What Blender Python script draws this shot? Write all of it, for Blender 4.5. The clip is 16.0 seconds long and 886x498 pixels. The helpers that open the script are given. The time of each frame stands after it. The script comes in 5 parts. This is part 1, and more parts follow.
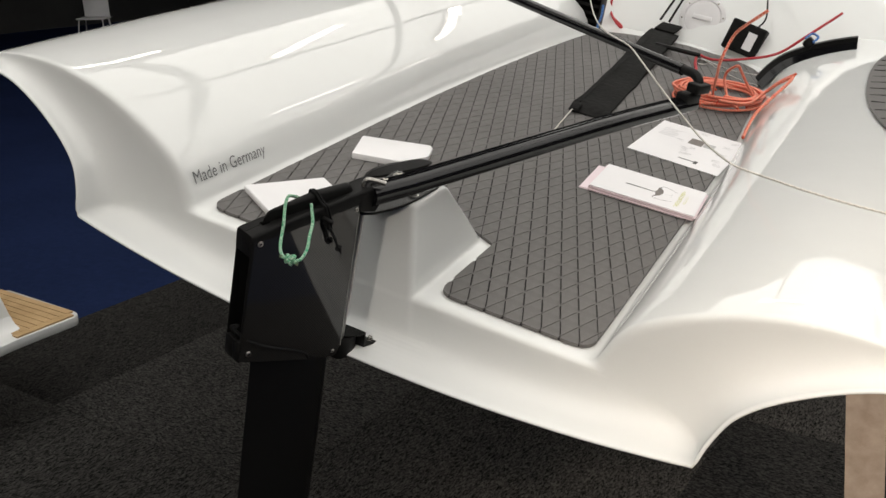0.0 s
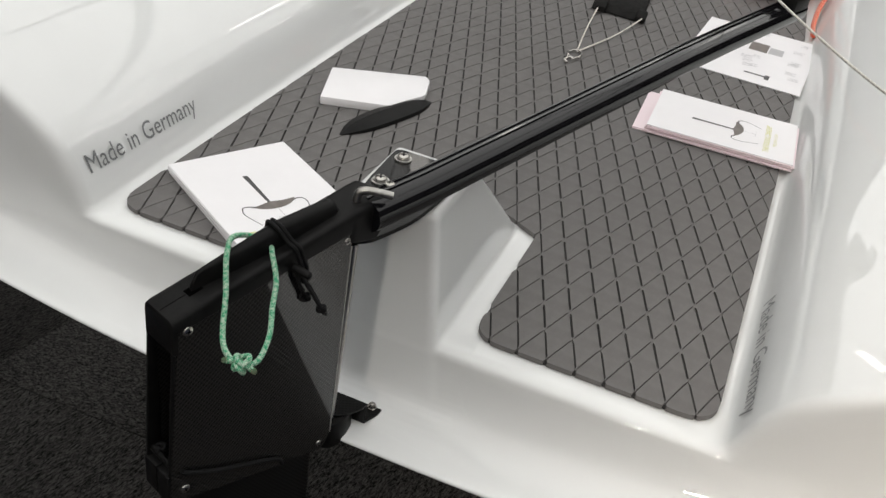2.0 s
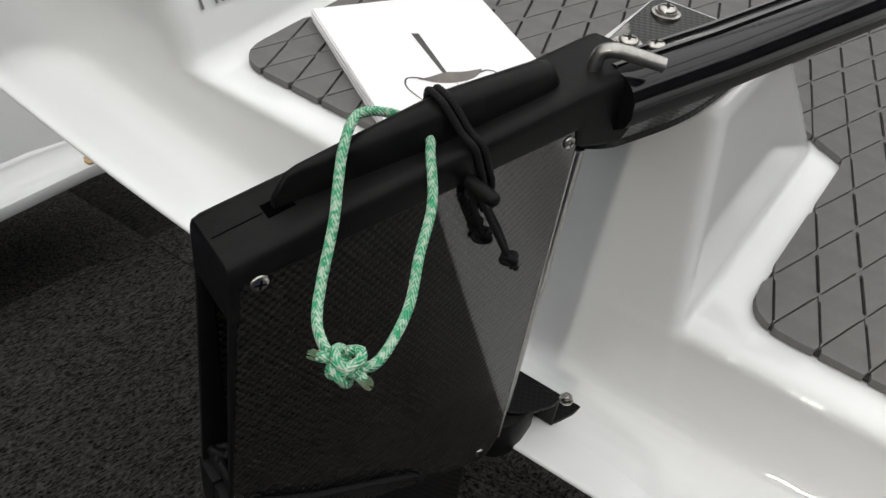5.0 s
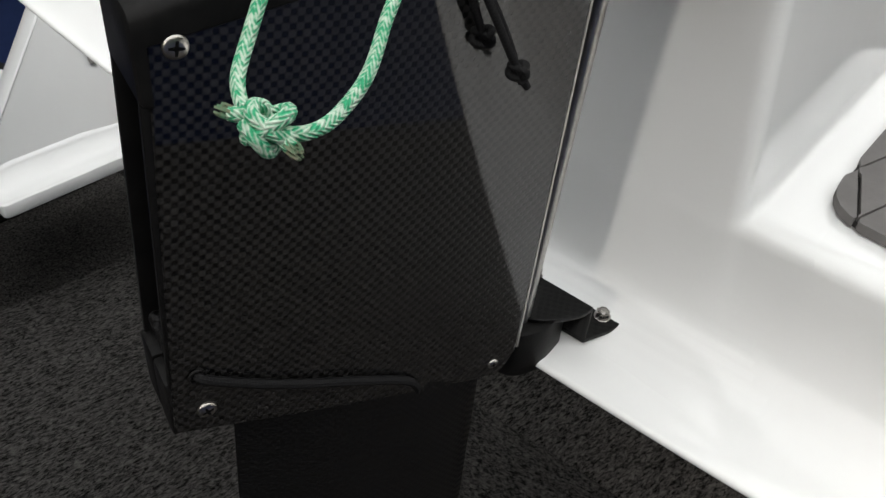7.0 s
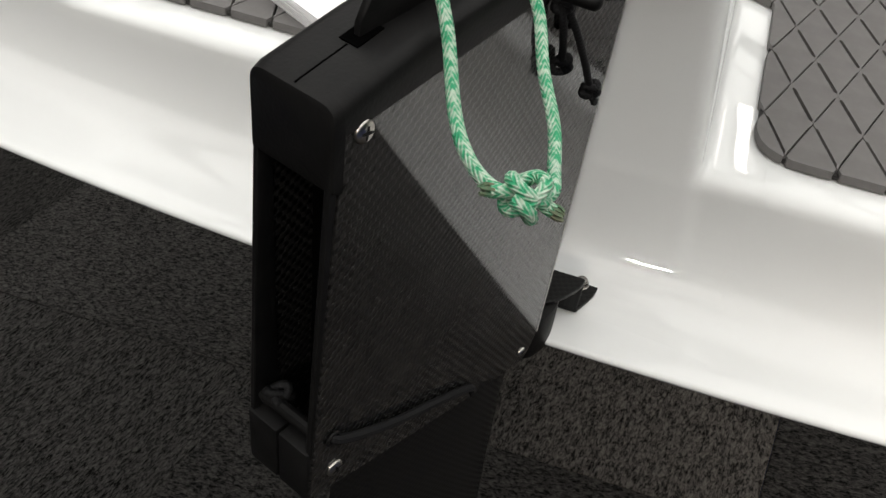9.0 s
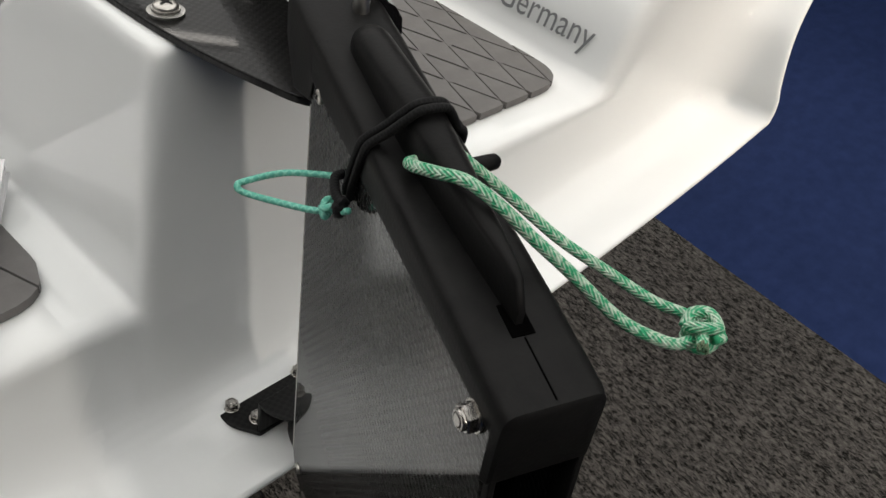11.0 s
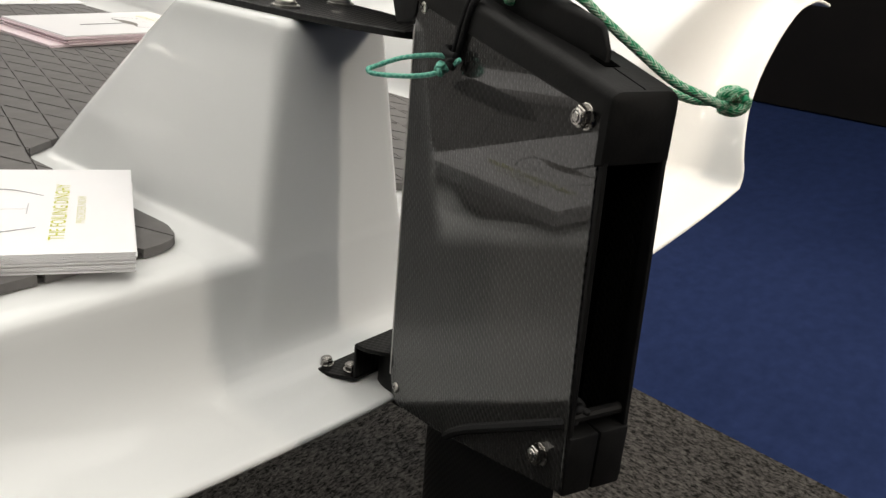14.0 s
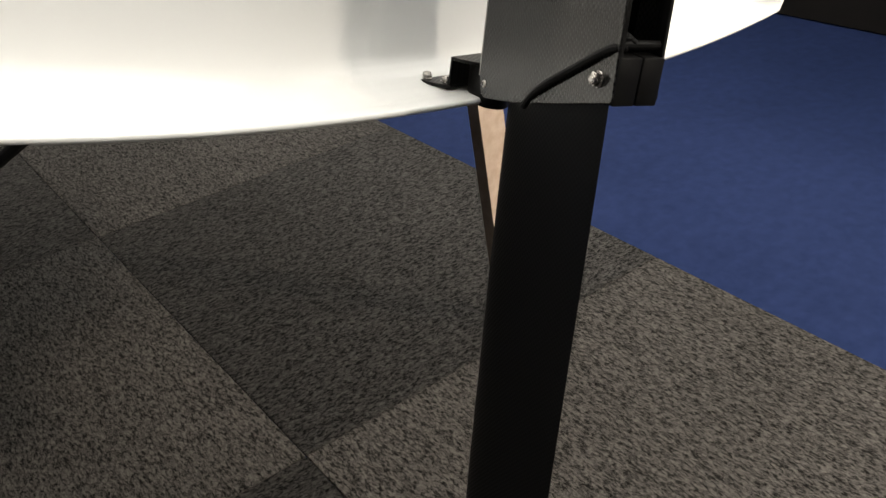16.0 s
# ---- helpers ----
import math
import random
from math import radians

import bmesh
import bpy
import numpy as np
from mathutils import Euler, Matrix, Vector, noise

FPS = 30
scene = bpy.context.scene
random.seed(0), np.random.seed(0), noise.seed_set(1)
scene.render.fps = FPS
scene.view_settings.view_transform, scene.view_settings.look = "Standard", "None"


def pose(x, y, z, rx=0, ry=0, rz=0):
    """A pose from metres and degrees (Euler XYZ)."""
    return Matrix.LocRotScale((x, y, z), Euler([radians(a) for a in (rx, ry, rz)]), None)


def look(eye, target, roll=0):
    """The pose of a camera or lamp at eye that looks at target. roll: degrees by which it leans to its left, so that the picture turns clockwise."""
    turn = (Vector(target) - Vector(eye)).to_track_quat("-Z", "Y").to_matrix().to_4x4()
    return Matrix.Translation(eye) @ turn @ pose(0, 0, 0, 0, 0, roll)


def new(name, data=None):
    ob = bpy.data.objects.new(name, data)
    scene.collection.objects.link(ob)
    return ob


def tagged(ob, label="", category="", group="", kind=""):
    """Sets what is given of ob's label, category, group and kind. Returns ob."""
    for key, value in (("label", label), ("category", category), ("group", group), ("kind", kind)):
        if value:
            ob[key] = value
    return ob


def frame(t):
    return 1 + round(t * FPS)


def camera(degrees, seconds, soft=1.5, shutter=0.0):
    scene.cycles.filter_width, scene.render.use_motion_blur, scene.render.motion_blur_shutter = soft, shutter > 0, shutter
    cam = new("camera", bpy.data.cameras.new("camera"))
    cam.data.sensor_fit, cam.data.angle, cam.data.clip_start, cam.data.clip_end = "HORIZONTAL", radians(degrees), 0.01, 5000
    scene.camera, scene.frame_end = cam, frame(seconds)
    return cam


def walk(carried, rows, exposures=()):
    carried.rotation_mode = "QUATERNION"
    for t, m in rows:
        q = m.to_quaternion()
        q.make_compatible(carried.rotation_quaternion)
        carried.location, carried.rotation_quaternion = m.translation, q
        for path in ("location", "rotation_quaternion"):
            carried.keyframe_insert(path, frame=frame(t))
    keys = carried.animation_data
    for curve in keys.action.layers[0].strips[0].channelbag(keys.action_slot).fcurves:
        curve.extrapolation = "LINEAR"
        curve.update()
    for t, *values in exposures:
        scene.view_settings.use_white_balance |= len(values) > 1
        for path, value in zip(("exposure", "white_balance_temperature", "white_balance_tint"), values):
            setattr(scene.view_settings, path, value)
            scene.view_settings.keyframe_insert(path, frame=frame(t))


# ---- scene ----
cam = camera(52.43, 16.0)
ROWS = [
    (0, (0.6445, -1.0849, 1.5633), (0.0180, 0.1913, 1.0850), -1.08),
    (0.5, (0.5866, -0.9979, 1.5585), (-0.0576, 0.2469, 1.0242), -1.23),
    (1, (0.4779, -0.8882, 1.5530), (-0.1402, 0.3558, 0.9869), -2.54),
    (1.5, (0.4140, -0.7903, 1.5514), (-0.1539, 0.4505, 0.9287), -3.08),
    (2, (0.3686, -0.6677, 1.5494), (-0.1717, 0.5592, 0.8764), -2.83),
    (2.5, (0.2867, -0.5945, 1.5429), (-0.1390, 0.6406, 0.8059), -3.17),
    (3, (0.1816, -0.5869, 1.5489), (-0.1299, 0.6664, 0.7859), -5.29),
    (3.5, (0.1860, -0.5557, 1.4979), (-0.2196, 0.6646, 0.7257), -4.71),
    (4, (0.1953, -0.4990, 1.4646), (-0.3646, 0.6305, 0.6518), -3.41),
    (4.2, (0.2005, -0.4781, 1.4584), (-0.4178, 0.6150, 0.6383), -3.47),
    (6.3, (0.2094, -0.3904, 1.3126), (-0.6162, 0.5866, 0.5291), -2.95),
    (6.5, (0.2109, -0.3862, 1.3049), (-0.6221, 0.5913, 0.5300), -3.19),
    (7, (0.2049, -0.3843, 1.2997), (-0.6503, 0.5769, 0.5284), -4.02),
    (7.5, (0.2018, -0.3808, 1.2893), (-0.6614, 0.5659, 0.5092), -4.35),
    (8, (0.2053, -0.3843, 1.2872), (-0.6776, 0.5266, 0.4866), -5.87),
    (8.5, (0.1593, -0.4206, 1.2966), (-0.6053, 0.5796, 0.4811), -4.90),
    (9, (0.0896, -0.4529, 1.3401), (-0.3791, 0.6874, 0.4858), -5.72),
    (9.5, (0.0314, -0.4489, 1.3959), (-0.1098, 0.7139, 0.4589), -5.87),
    (10, (-0.0458, -0.4084, 1.4368), (0.1153, 0.6981, 0.4370), -6.97),
    (10.2, (-0.0678, -0.3961, 1.4483), (0.2190, 0.6553, 0.4175), -6.42),
    (12.3, (-0.2560, -0.2554, 1.4476), (0.7217, 0.2015, 0.4057), -2.45),
    (12.5, (-0.2624, -0.2646, 1.4389), (0.7245, 0.2375, 0.4270), -3.64),
    (13, (-0.2835, -0.2833, 1.4036), (0.7609, 0.3428, 0.5277), -4.86),
    (13.5, (-0.2995, -0.3434, 1.3816), (0.7358, 0.4197, 0.6098), -4.88),
    (14, (-0.3402, -0.4143, 1.3586), (0.6258, 0.4807, 0.6404), -5.15),
    (14.5, (-0.3578, -0.4394, 1.3279), (0.5592, 0.5126, 0.6189), -5.50),
    (15, (-0.3876, -0.4492, 1.2972), (0.5249, 0.5038, 0.5837), -5.38),
    (15.5, (-0.4426, -0.4907, 1.2845), (0.4579, 0.4533, 0.5441), -5.45),
    (16, (-0.5205, -0.5377, 1.2869), (0.3526, 0.3923, 0.4977), -4.81),
]
EXPOSURES = [(0.0, -0.62, 7000, 10), (2.0, -0.66, 6700, 10), (4.2, -0.6, 6600, 10), (6.3, -0.14, 6600, 10), (8.0, -0.16, 6600, 10), (9.0, -0.28, 6800, 10), (10.0, -0.94, 6700, 10), (12.3, 0.12, 6950, 10), (13.5, -0.24, 7000, 10), (14.5, -0.33, 7150, 10), (15.0, -0.29, 7050, 10), (15.5, -0.06, 7200, 10), (16.0, 0.34, 7300, 10)]
walk(cam, [(t, look(eye, aim, roll)) for t, eye, aim, roll in ROWS], EXPOSURES)

# ---- world and light ----
world = bpy.data.worlds.new("hall_air")
scene.world = world
world.use_nodes = True
world.node_tree.nodes["Background"].inputs[0].default_value = (0.80, 0.86, 1.0, 1)
world.node_tree.nodes["Background"].inputs[1].default_value = 0.03


# ---- materials ----
def material(name, colour, rough=0.5, metal=0.0, coat=0.0, emit=None, strength=0.0):
    m = bpy.data.materials.new(name)
    m.use_nodes = True
    b = m.node_tree.nodes["Principled BSDF"]
    b.inputs["Base Color"].default_value = (*colour, 1)
    b.inputs["Roughness"].default_value = rough
    b.inputs["Metallic"].default_value = metal
    b.inputs["Coat Weight"].default_value = coat
    b.inputs["Coat Roughness"].default_value = 0.04
    if emit:
        b.inputs["Emission Color"].default_value = (*emit, 1)
        b.inputs["Emission Strength"].default_value = strength
    return m


def add(m, kind, **values):
    n = m.node_tree.nodes.new(kind)
    for k, v in values.items():
        if k in n.inputs:
            n.inputs[k].default_value = v
    return n


def link(m, a, out, b, inp):
    m.node_tree.links.new(a.outputs[out], b.inputs[inp])


def bsdf(m):
    return m.node_tree.nodes["Principled BSDF"]


def mottled(m, dark, light, scale, detail=4.0, bump=0.0, bump_scale=None, distance=0.002, coords="Object", rough=None):
    """Two scales of noise between two colours, and a fine relief."""
    tex = add(m, "ShaderNodeTexCoord")
    n1 = add(m, "ShaderNodeTexNoise", Scale=scale, Detail=detail, Roughness=0.65)
    n2 = add(m, "ShaderNodeTexNoise", Scale=scale * 0.07, Detail=3.0)
    mix = add(m, "ShaderNodeMath")
    mix.operation = "MULTIPLY_ADD"
    mix.inputs[1].default_value = 0.4
    link(m, tex, coords, n1, "Vector")
    link(m, tex, coords, n2, "Vector")
    link(m, n2, 0, mix, 0)
    half = add(m, "ShaderNodeMath")
    half.operation = "MULTIPLY"
    half.inputs[1].default_value = 0.6
    link(m, n1, 0, half, 0)
    link(m, half, 0, mix, 2)
    ramp = add(m, "ShaderNodeValToRGB")
    ramp.color_ramp.elements[0].position, ramp.color_ramp.elements[1].position = 0.36, 0.64
    ramp.color_ramp.elements[0].color, ramp.color_ramp.elements[1].color = (*dark, 1), (*light, 1)
    link(m, mix, 0, ramp, 0)
    link(m, ramp, 0, bsdf(m), "Base Color")
    if rough:
        r = add(m, "ShaderNodeMapRange", **{"To Min": rough[0], "To Max": rough[1]})
        link(m, mix, 0, r, 0)
        link(m, r, 0, bsdf(m), "Roughness")
    if bump:
        n3 = add(m, "ShaderNodeTexNoise", Scale=bump_scale or scale, Detail=3.0)
        link(m, tex, coords, n3, "Vector")
        b = add(m, "ShaderNodeBump", Strength=bump, Distance=distance)
        link(m, n3, 0, b, "Height")
        link(m, b, 0, bsdf(m), "Normal")
    return m


def carbon_weave(name, cell, dark, light, rough=0.25, coat=1.0, bump=0.25, coat_rough=0.05, axes=(1, 2)):
    """A plain carbon cloth: a chequer of two fibre directions under clear resin."""
    m = material(name, dark, rough, 0.0, coat)
    bsdf(m).inputs["Coat Roughness"].default_value = coat_rough
    tex = add(m, "ShaderNodeTexCoord")
    turn = add(m, "ShaderNodeMapping")
    turn.inputs["Rotation"].default_value = (radians(7), 0, 0)
    turn.inputs["Location"].default_value = (0.0137, 0, 0)
    turn.inputs["Scale"].default_value = (0.0, 1, 1)
    link(m, tex, "Object", turn, "Vector")
    sep = add(m, "ShaderNodeSeparateXYZ")
    link(m, turn, 0, sep, 0)
    waves = []
    for axis in axes:
        k = add(m, "ShaderNodeMath")
        k.operation = "MULTIPLY"
        k.inputs[1].default_value = math.pi / cell
        link(m, sep, axis, k, 0)
        s = add(m, "ShaderNodeMath")
        s.operation = "SINE"
        link(m, k, 0, s, 0)
        waves.append(s)
    both = add(m, "ShaderNodeMath")
    both.operation = "MULTIPLY"
    link(m, waves[0], 0, both, 0)
    link(m, waves[1], 0, both, 1)
    chk = add(m, "ShaderNodeMapRange", **{"From Min": -0.38, "From Max": 0.30})
    link(m, both, 0, chk, 0)
    tone = add(m, "ShaderNodeMix")
    tone.data_type = "RGBA"
    link(m, chk, 0, tone, 0)
    tone.inputs[6].default_value, tone.inputs[7].default_value = (*dark, 1), (*light, 1)
    n = add(m, "ShaderNodeTexNoise", Scale=220.0, Detail=2.0)
    link(m, tex, "Object", n, "Vector")
    mix = add(m, "ShaderNodeMix")
    mix.data_type, mix.blend_type = "RGBA", "MULTIPLY"
    mix.inputs[0].default_value = 0.6
    m.node_tree.links.new(tone.outputs[2], mix.inputs[6])
    m.node_tree.links.new(n.outputs[0], mix.inputs[7])
    m.node_tree.links.new(mix.outputs[2], bsdf(m).inputs["Base Color"])
    r = add(m, "ShaderNodeMapRange", **{"To Min": rough, "To Max": rough + 0.22})
    link(m, chk, 0, r, 0)
    link(m, r, 0, bsdf(m), "Roughness")
    b = add(m, "ShaderNodeBump", Strength=bump, Distance=0.0004)
    link(m, chk, 0, b, "Height")
    link(m, b, 0, bsdf(m), "Normal")
    return m


def chevrons(name, dark, light):
    """A twelve-strand braid on its own unwrapped length: strands meet in rows of Vs along the rope."""
    m = material(name, dark, 0.8)
    tex = add(m, "ShaderNodeTexCoord")
    sep = add(m, "ShaderNodeSeparateXYZ")
    link(m, tex, "UV", sep, 0)
    fold = add(m, "ShaderNodeMath")
    fold.operation = "PINGPONG"
    fold.inputs[1].default_value = 0.1667
    link(m, sep, 1, fold, 0)
    up = add(m, "ShaderNodeMath")
    up.operation = "MULTIPLY"
    up.inputs[1].default_value = 9.5
    link(m, fold, 0, up, 0)
    run = add(m, "ShaderNodeMath")
    run.operation = "MULTIPLY_ADD"
    run.inputs[1].default_value = 400.0
    link(m, sep, 0, run, 0)
    link(m, up, 0, run, 2)
    strand = add(m, "ShaderNodeMath")
    strand.operation = "PINGPONG"
    strand.inputs[1].default_value = 0.5
    link(m, run, 0, strand, 0)
    half = add(m, "ShaderNodeMath")
    half.operation = "MULTIPLY"
    half.inputs[1].default_value = 1.0
    link(m, run, 0, half, 0)
    pair = add(m, "ShaderNodeMath")
    pair.operation = "PINGPONG"
    pair.inputs[1].default_value = 0.5
    link(m, half, 0, pair, 0)
    n = add(m, "ShaderNodeTexNoise", Scale=420.0, Detail=3.0)
    link(m, tex, "Object", n, "Vector")
    s = add(m, "ShaderNodeMath")
    s.operation = "MULTIPLY_ADD"
    s.inputs[1].default_value = 2.2
    link(m, n, 0, s, 0)
    link(m, pair, 0, s, 2)
    ramp = add(m, "ShaderNodeValToRGB")
    ramp.color_ramp.elements[0].position, ramp.color_ramp.elements[1].position = 0.0, 1.0
    ramp.color_ramp.elements[0].color, ramp.color_ramp.elements[1].color = (*dark, 1), (*light, 1)
    fit = add(m, "ShaderNodeMapRange", **{"From Min": 1.12, "From Max": 1.66})
    link(m, s, 0, fit, 0)
    link(m, fit, 0, ramp, 0)
    link(m, ramp, 0, bsdf(m), "Base Color")
    b = add(m, "ShaderNodeBump", Strength=0.9, Distance=0.0009)
    link(m, strand, 0, b, "Height")
    link(m, b, 0, bsdf(m), "Normal")
    return m


def braid(name, dark, light, across, along, fleck=0.5, relief=0.8):
    """A braided rope on its own unwrapped length: u along the rope, v round it."""
    m = material(name, dark, 0.75)
    tex = add(m, "ShaderNodeTexCoord")
    waves = []
    for sign in (1, -1):
        mp = add(m, "ShaderNodeMapping")
        mp.inputs["Scale"].default_value = (along, across * sign, 1)
        link(m, tex, "UV", mp, "Vector")
        sep = add(m, "ShaderNodeSeparateXYZ")
        link(m, mp, 0, sep, 0)
        s = add(m, "ShaderNodeMath")
        s.operation = "ADD"
        link(m, sep, 0, s, 0)
        link(m, sep, 1, s, 1)
        w = add(m, "ShaderNodeMath")
        w.operation = "PINGPONG"
        w.inputs[1].default_value = 0.5
        link(m, s, 0, w, 0)
        waves.append(w)
    top = add(m, "ShaderNodeMath")
    top.operation = "MAXIMUM"
    link(m, waves[0], 0, top, 0)
    link(m, waves[1], 0, top, 1)
    n = add(m, "ShaderNodeTexNoise", Scale=650.0, Detail=2.0)
    link(m, tex, "Object", n, "Vector")
    s = add(m, "ShaderNodeMath")
    s.operation = "MULTIPLY_ADD"
    s.inputs[1].default_value = fleck * 2
    link(m, n, 0, s, 0)
    link(m, top, 0, s, 2)
    ramp = add(m, "ShaderNodeValToRGB")
    ramp.color_ramp.elements[0].position, ramp.color_ramp.elements[1].position = 0.27 + fleck, 0.53 + fleck
    ramp.color_ramp.elements[0].color, ramp.color_ramp.elements[1].color = (*dark, 1), (*light, 1)
    link(m, s, 0, ramp, 0)
    link(m, ramp, 0, bsdf(m), "Base Color")
    b = add(m, "ShaderNodeBump", Strength=relief, Distance=0.0006)
    link(m, top, 0, b, "Height")
    link(m, b, 0, bsdf(m), "Normal")
    return m


GELCOAT = mottled(material("white_gelcoat", (0.8, 0.8, 0.79), 0.12, 0, 0.0), (0.705, 0.715, 0.71), (0.74, 0.75, 0.745), 3.0, bump=0.10, bump_scale=9.0, distance=0.004, rough=(0.012, 0.032))
FOAM = mottled(material("grey_deck_foam", (0.1, 0.1, 0.1), 0.75), (0.113, 0.108, 0.105), (0.142, 0.136, 0.133), 60.0, bump=0.25, bump_scale=900.0, distance=0.0004)
# foam in a darker colour, which holds the shade of the grooves
FOAM_SHADE = mottled(material("foam_groove_shade", (0.03, 0.03, 0.03), 0.8), (0.022, 0.021, 0.0208), (0.034, 0.0325, 0.032), 60.0)
PLATE = carbon_weave("rough_carbon_cloth", 0.0024, (0.0004, 0.0004, 0.0004), (0.025, 0.0242, 0.0236), 0.42, 0.9, 0.5, 0.02)
bsdf(PLATE).inputs["Specular IOR Level"].default_value = 0.15


def pinholes(m, scale, size):
    """Tiny pits where the clear resin has not flowed."""
    tex = add(m, "ShaderNodeTexCoord")
    v = add(m, "ShaderNodeTexVoronoi", Scale=scale, Randomness=1.0)
    n = add(m, "ShaderNodeTexNoise", Scale=38.0, Detail=1.0)
    link(m, tex, "Object", v, "Vector")
    link(m, tex, "Object", n, "Vector")
    r = add(m, "ShaderNodeMapRange", **{"From Min": 0.52, "From Max": 0.66, "To Min": 0.0, "To Max": size})
    link(m, n, 0, r, 0)
    c = add(m, "ShaderNodeMath")
    c.operation = "GREATER_THAN"
    link(m, v, 0, c, 0)
    link(m, r, 0, c, 1)
    k = add(m, "ShaderNodeMath")
    k.operation = "MULTIPLY"
    k.inputs[1].default_value = bsdf(m).inputs["Coat Weight"].default_value
    link(m, c, 0, k, 0)
    link(m, k, 0, bsdf(m), "Coat Weight")


pinholes(PLATE, 150.0, 0.11)
CARBON = carbon_weave("fine_carbon_cloth", 0.0022, (0.0032, 0.0032, 0.0034), (0.0052, 0.0051, 0.0050), 0.36, 0.12, 0.1, 0.2)
TILLER_BLACK = mottled(material("black_clear_coated_carbon", (0.006, 0.006, 0.007), 0.1, 0, 0.0), (0.004, 0.004, 0.005), (0.008, 0.008, 0.009), 40.0, rough=(0.06, 0.14))
PLASTIC = mottled(material("matt_black_plastic", (0.018, 0.018, 0.018), 0.5), (0.0050, 0.0049, 0.0051), (0.0100, 0.0098, 0.0096), 90.0, bump=0.25, bump_scale=700.0, distance=0.0004, rough=(0.38, 0.56))
STEEL = mottled(material("stainless_steel", (0.62, 0.6, 0.57), 0.25, 1.0), (0.34, 0.325, 0.305), (0.54, 0.52, 0.495), 300.0, rough=(0.16, 0.36))
SCREW_STEEL = mottled(material("satin_screw_steel", (0.55, 0.53, 0.50), 0.4, 1.0), (0.40, 0.38, 0.35), (0.58, 0.56, 0.52), 300.0, rough=(0.22, 0.38))
GREEN_LINE = braid("thin_green_braid", (0.10, 0.42, 0.32), (0.25, 0.62, 0.50), 2.0, 300.0, 0.3)
BUNGEE = braid("black_shock_cord", (0.004, 0.004, 0.0045), (0.014, 0.014, 0.0145), 3.0, 700.0, 0.2, 0.25)
GREEN_ROPE = chevrons("green_white_braid", (0.022, 0.33, 0.15), (0.50, 0.63, 0.51))
FRAYED = mottled(material("frayed_rope_fibre", (0.10, 0.13, 0.08), 0.9), (0.03, 0.17, 0.085), (0.19, 0.145, 0.10), 260.0)
ORANGE_ROPE = braid("orange_white_braid", (0.74, 0.105, 0.05), (0.80, 0.44, 0.33), 2.0, 110.0)
WHITE_ROPE = braid("white_braid", (0.55, 0.53, 0.48), (0.75, 0.73, 0.68), 2.0, 120.0, 0.3)
RED_ROPE = braid("red_braid", (0.35, 0.012, 0.02), (0.5, 0.05, 0.06), 2.0, 90.0, 0.3)
BLUE_ROPE = braid("blue_braid", (0.02, 0.12, 0.45), (0.2, 0.4, 0.7), 2.0, 90.0, 0.3)
PAPER = mottled(material("white_coated_paper", (0.8, 0.79, 0.8), 0.35), (0.78, 0.77, 0.785), (0.82, 0.81, 0.825), 12.0)
PINK_PAPER = mottled(material("pale_pink_paper", (0.78, 0.66, 0.69), 0.4), (0.76, 0.63, 0.67), (0.80, 0.69, 0.72), 12.0)
INK = material("dark_grey_print", (0.03, 0.03, 0.03), 0.4)
INK_BROWN = mottled(material("sepia_print", (0.12, 0.1, 0.09), 0.4), (0.09, 0.075, 0.065), (0.16, 0.14, 0.125), 80.0)
INK_GREEN = material("lime_print", (0.56, 0.58, 0.03), 0.4)
INK_PALE = material("pale_grey_print", (0.42, 0.42, 0.43), 0.4)
INK_LIME_PALE = material("pale_lime_print", (0.66, 0.66, 0.38), 0.4)
LETTER = material("grey_vinyl_letters", (0.165, 0.17, 0.175), 0.35)
BLACK_CLOTH = mottled(material("black_bag_cloth", (0.012, 0.012, 0.012), 0.85), (0.008, 0.008, 0.008), (0.018, 0.0175, 0.017), 50.0, bump=0.5, bump_scale=60.0, distance=0.003)
CARPET = material("grey_rib_carpet", (0.06, 0.058, 0.055), 0.95)
BLUE_CARPET = mottled(material("blue_felt_carpet", (0.02, 0.04, 0.12), 0.95), (0.0085, 0.0155, 0.047), (0.013, 0.0225, 0.068), 25.0, bump=0.5, bump_scale=500.0, distance=0.002)
TEAK = mottled(material("oiled_teak", (0.5, 0.32, 0.15), 0.55), (0.42, 0.27, 0.13), (0.56, 0.38, 0.20), 14.0)
WOOD_LEG = mottled(material("raw_timber", (0.4, 0.3, 0.22), 0.7), (0.30, 0.235, 0.19), (0.44, 0.36, 0.30), 30.0)
BLACK_WALL = mottled(material("black_painted_board", (0.012, 0.01, 0.009), 0.6), (0.010, 0.009, 0.008), (0.016, 0.0135, 0.012), 3.0)
GREY_WALL = mottled(material("dim_hall_wall", (0.1, 0.1, 0.1), 0.8), (0.028, 0.028, 0.029), (0.045, 0.044, 0.043), 1.0)
GREY_POST = mottled(material("grey_aluminium", (0.35, 0.34, 0.33), 0.5, 0.6), (0.3, 0.29, 0.28), (0.38, 0.37, 0.36), 5.0)
LAMP = material("lamp_diffuser", (0.8, 0.8, 0.8), 0.5, emit=(1.0, 0.97, 0.93), strength=14.0)
LAMP_WARM = material("warm_lamp_diffuser", (0.8, 0.8, 0.8), 0.5, emit=(1.0, 0.80, 0.60), strength=30.0)
# emission of the ceiling panels that are added as soft fill light
FILL_PANEL = material("fill_panel_sheet", (0.8, 0.8, 0.8), 0.6, emit=(0.98, 0.99, 0.985), strength=2.45)


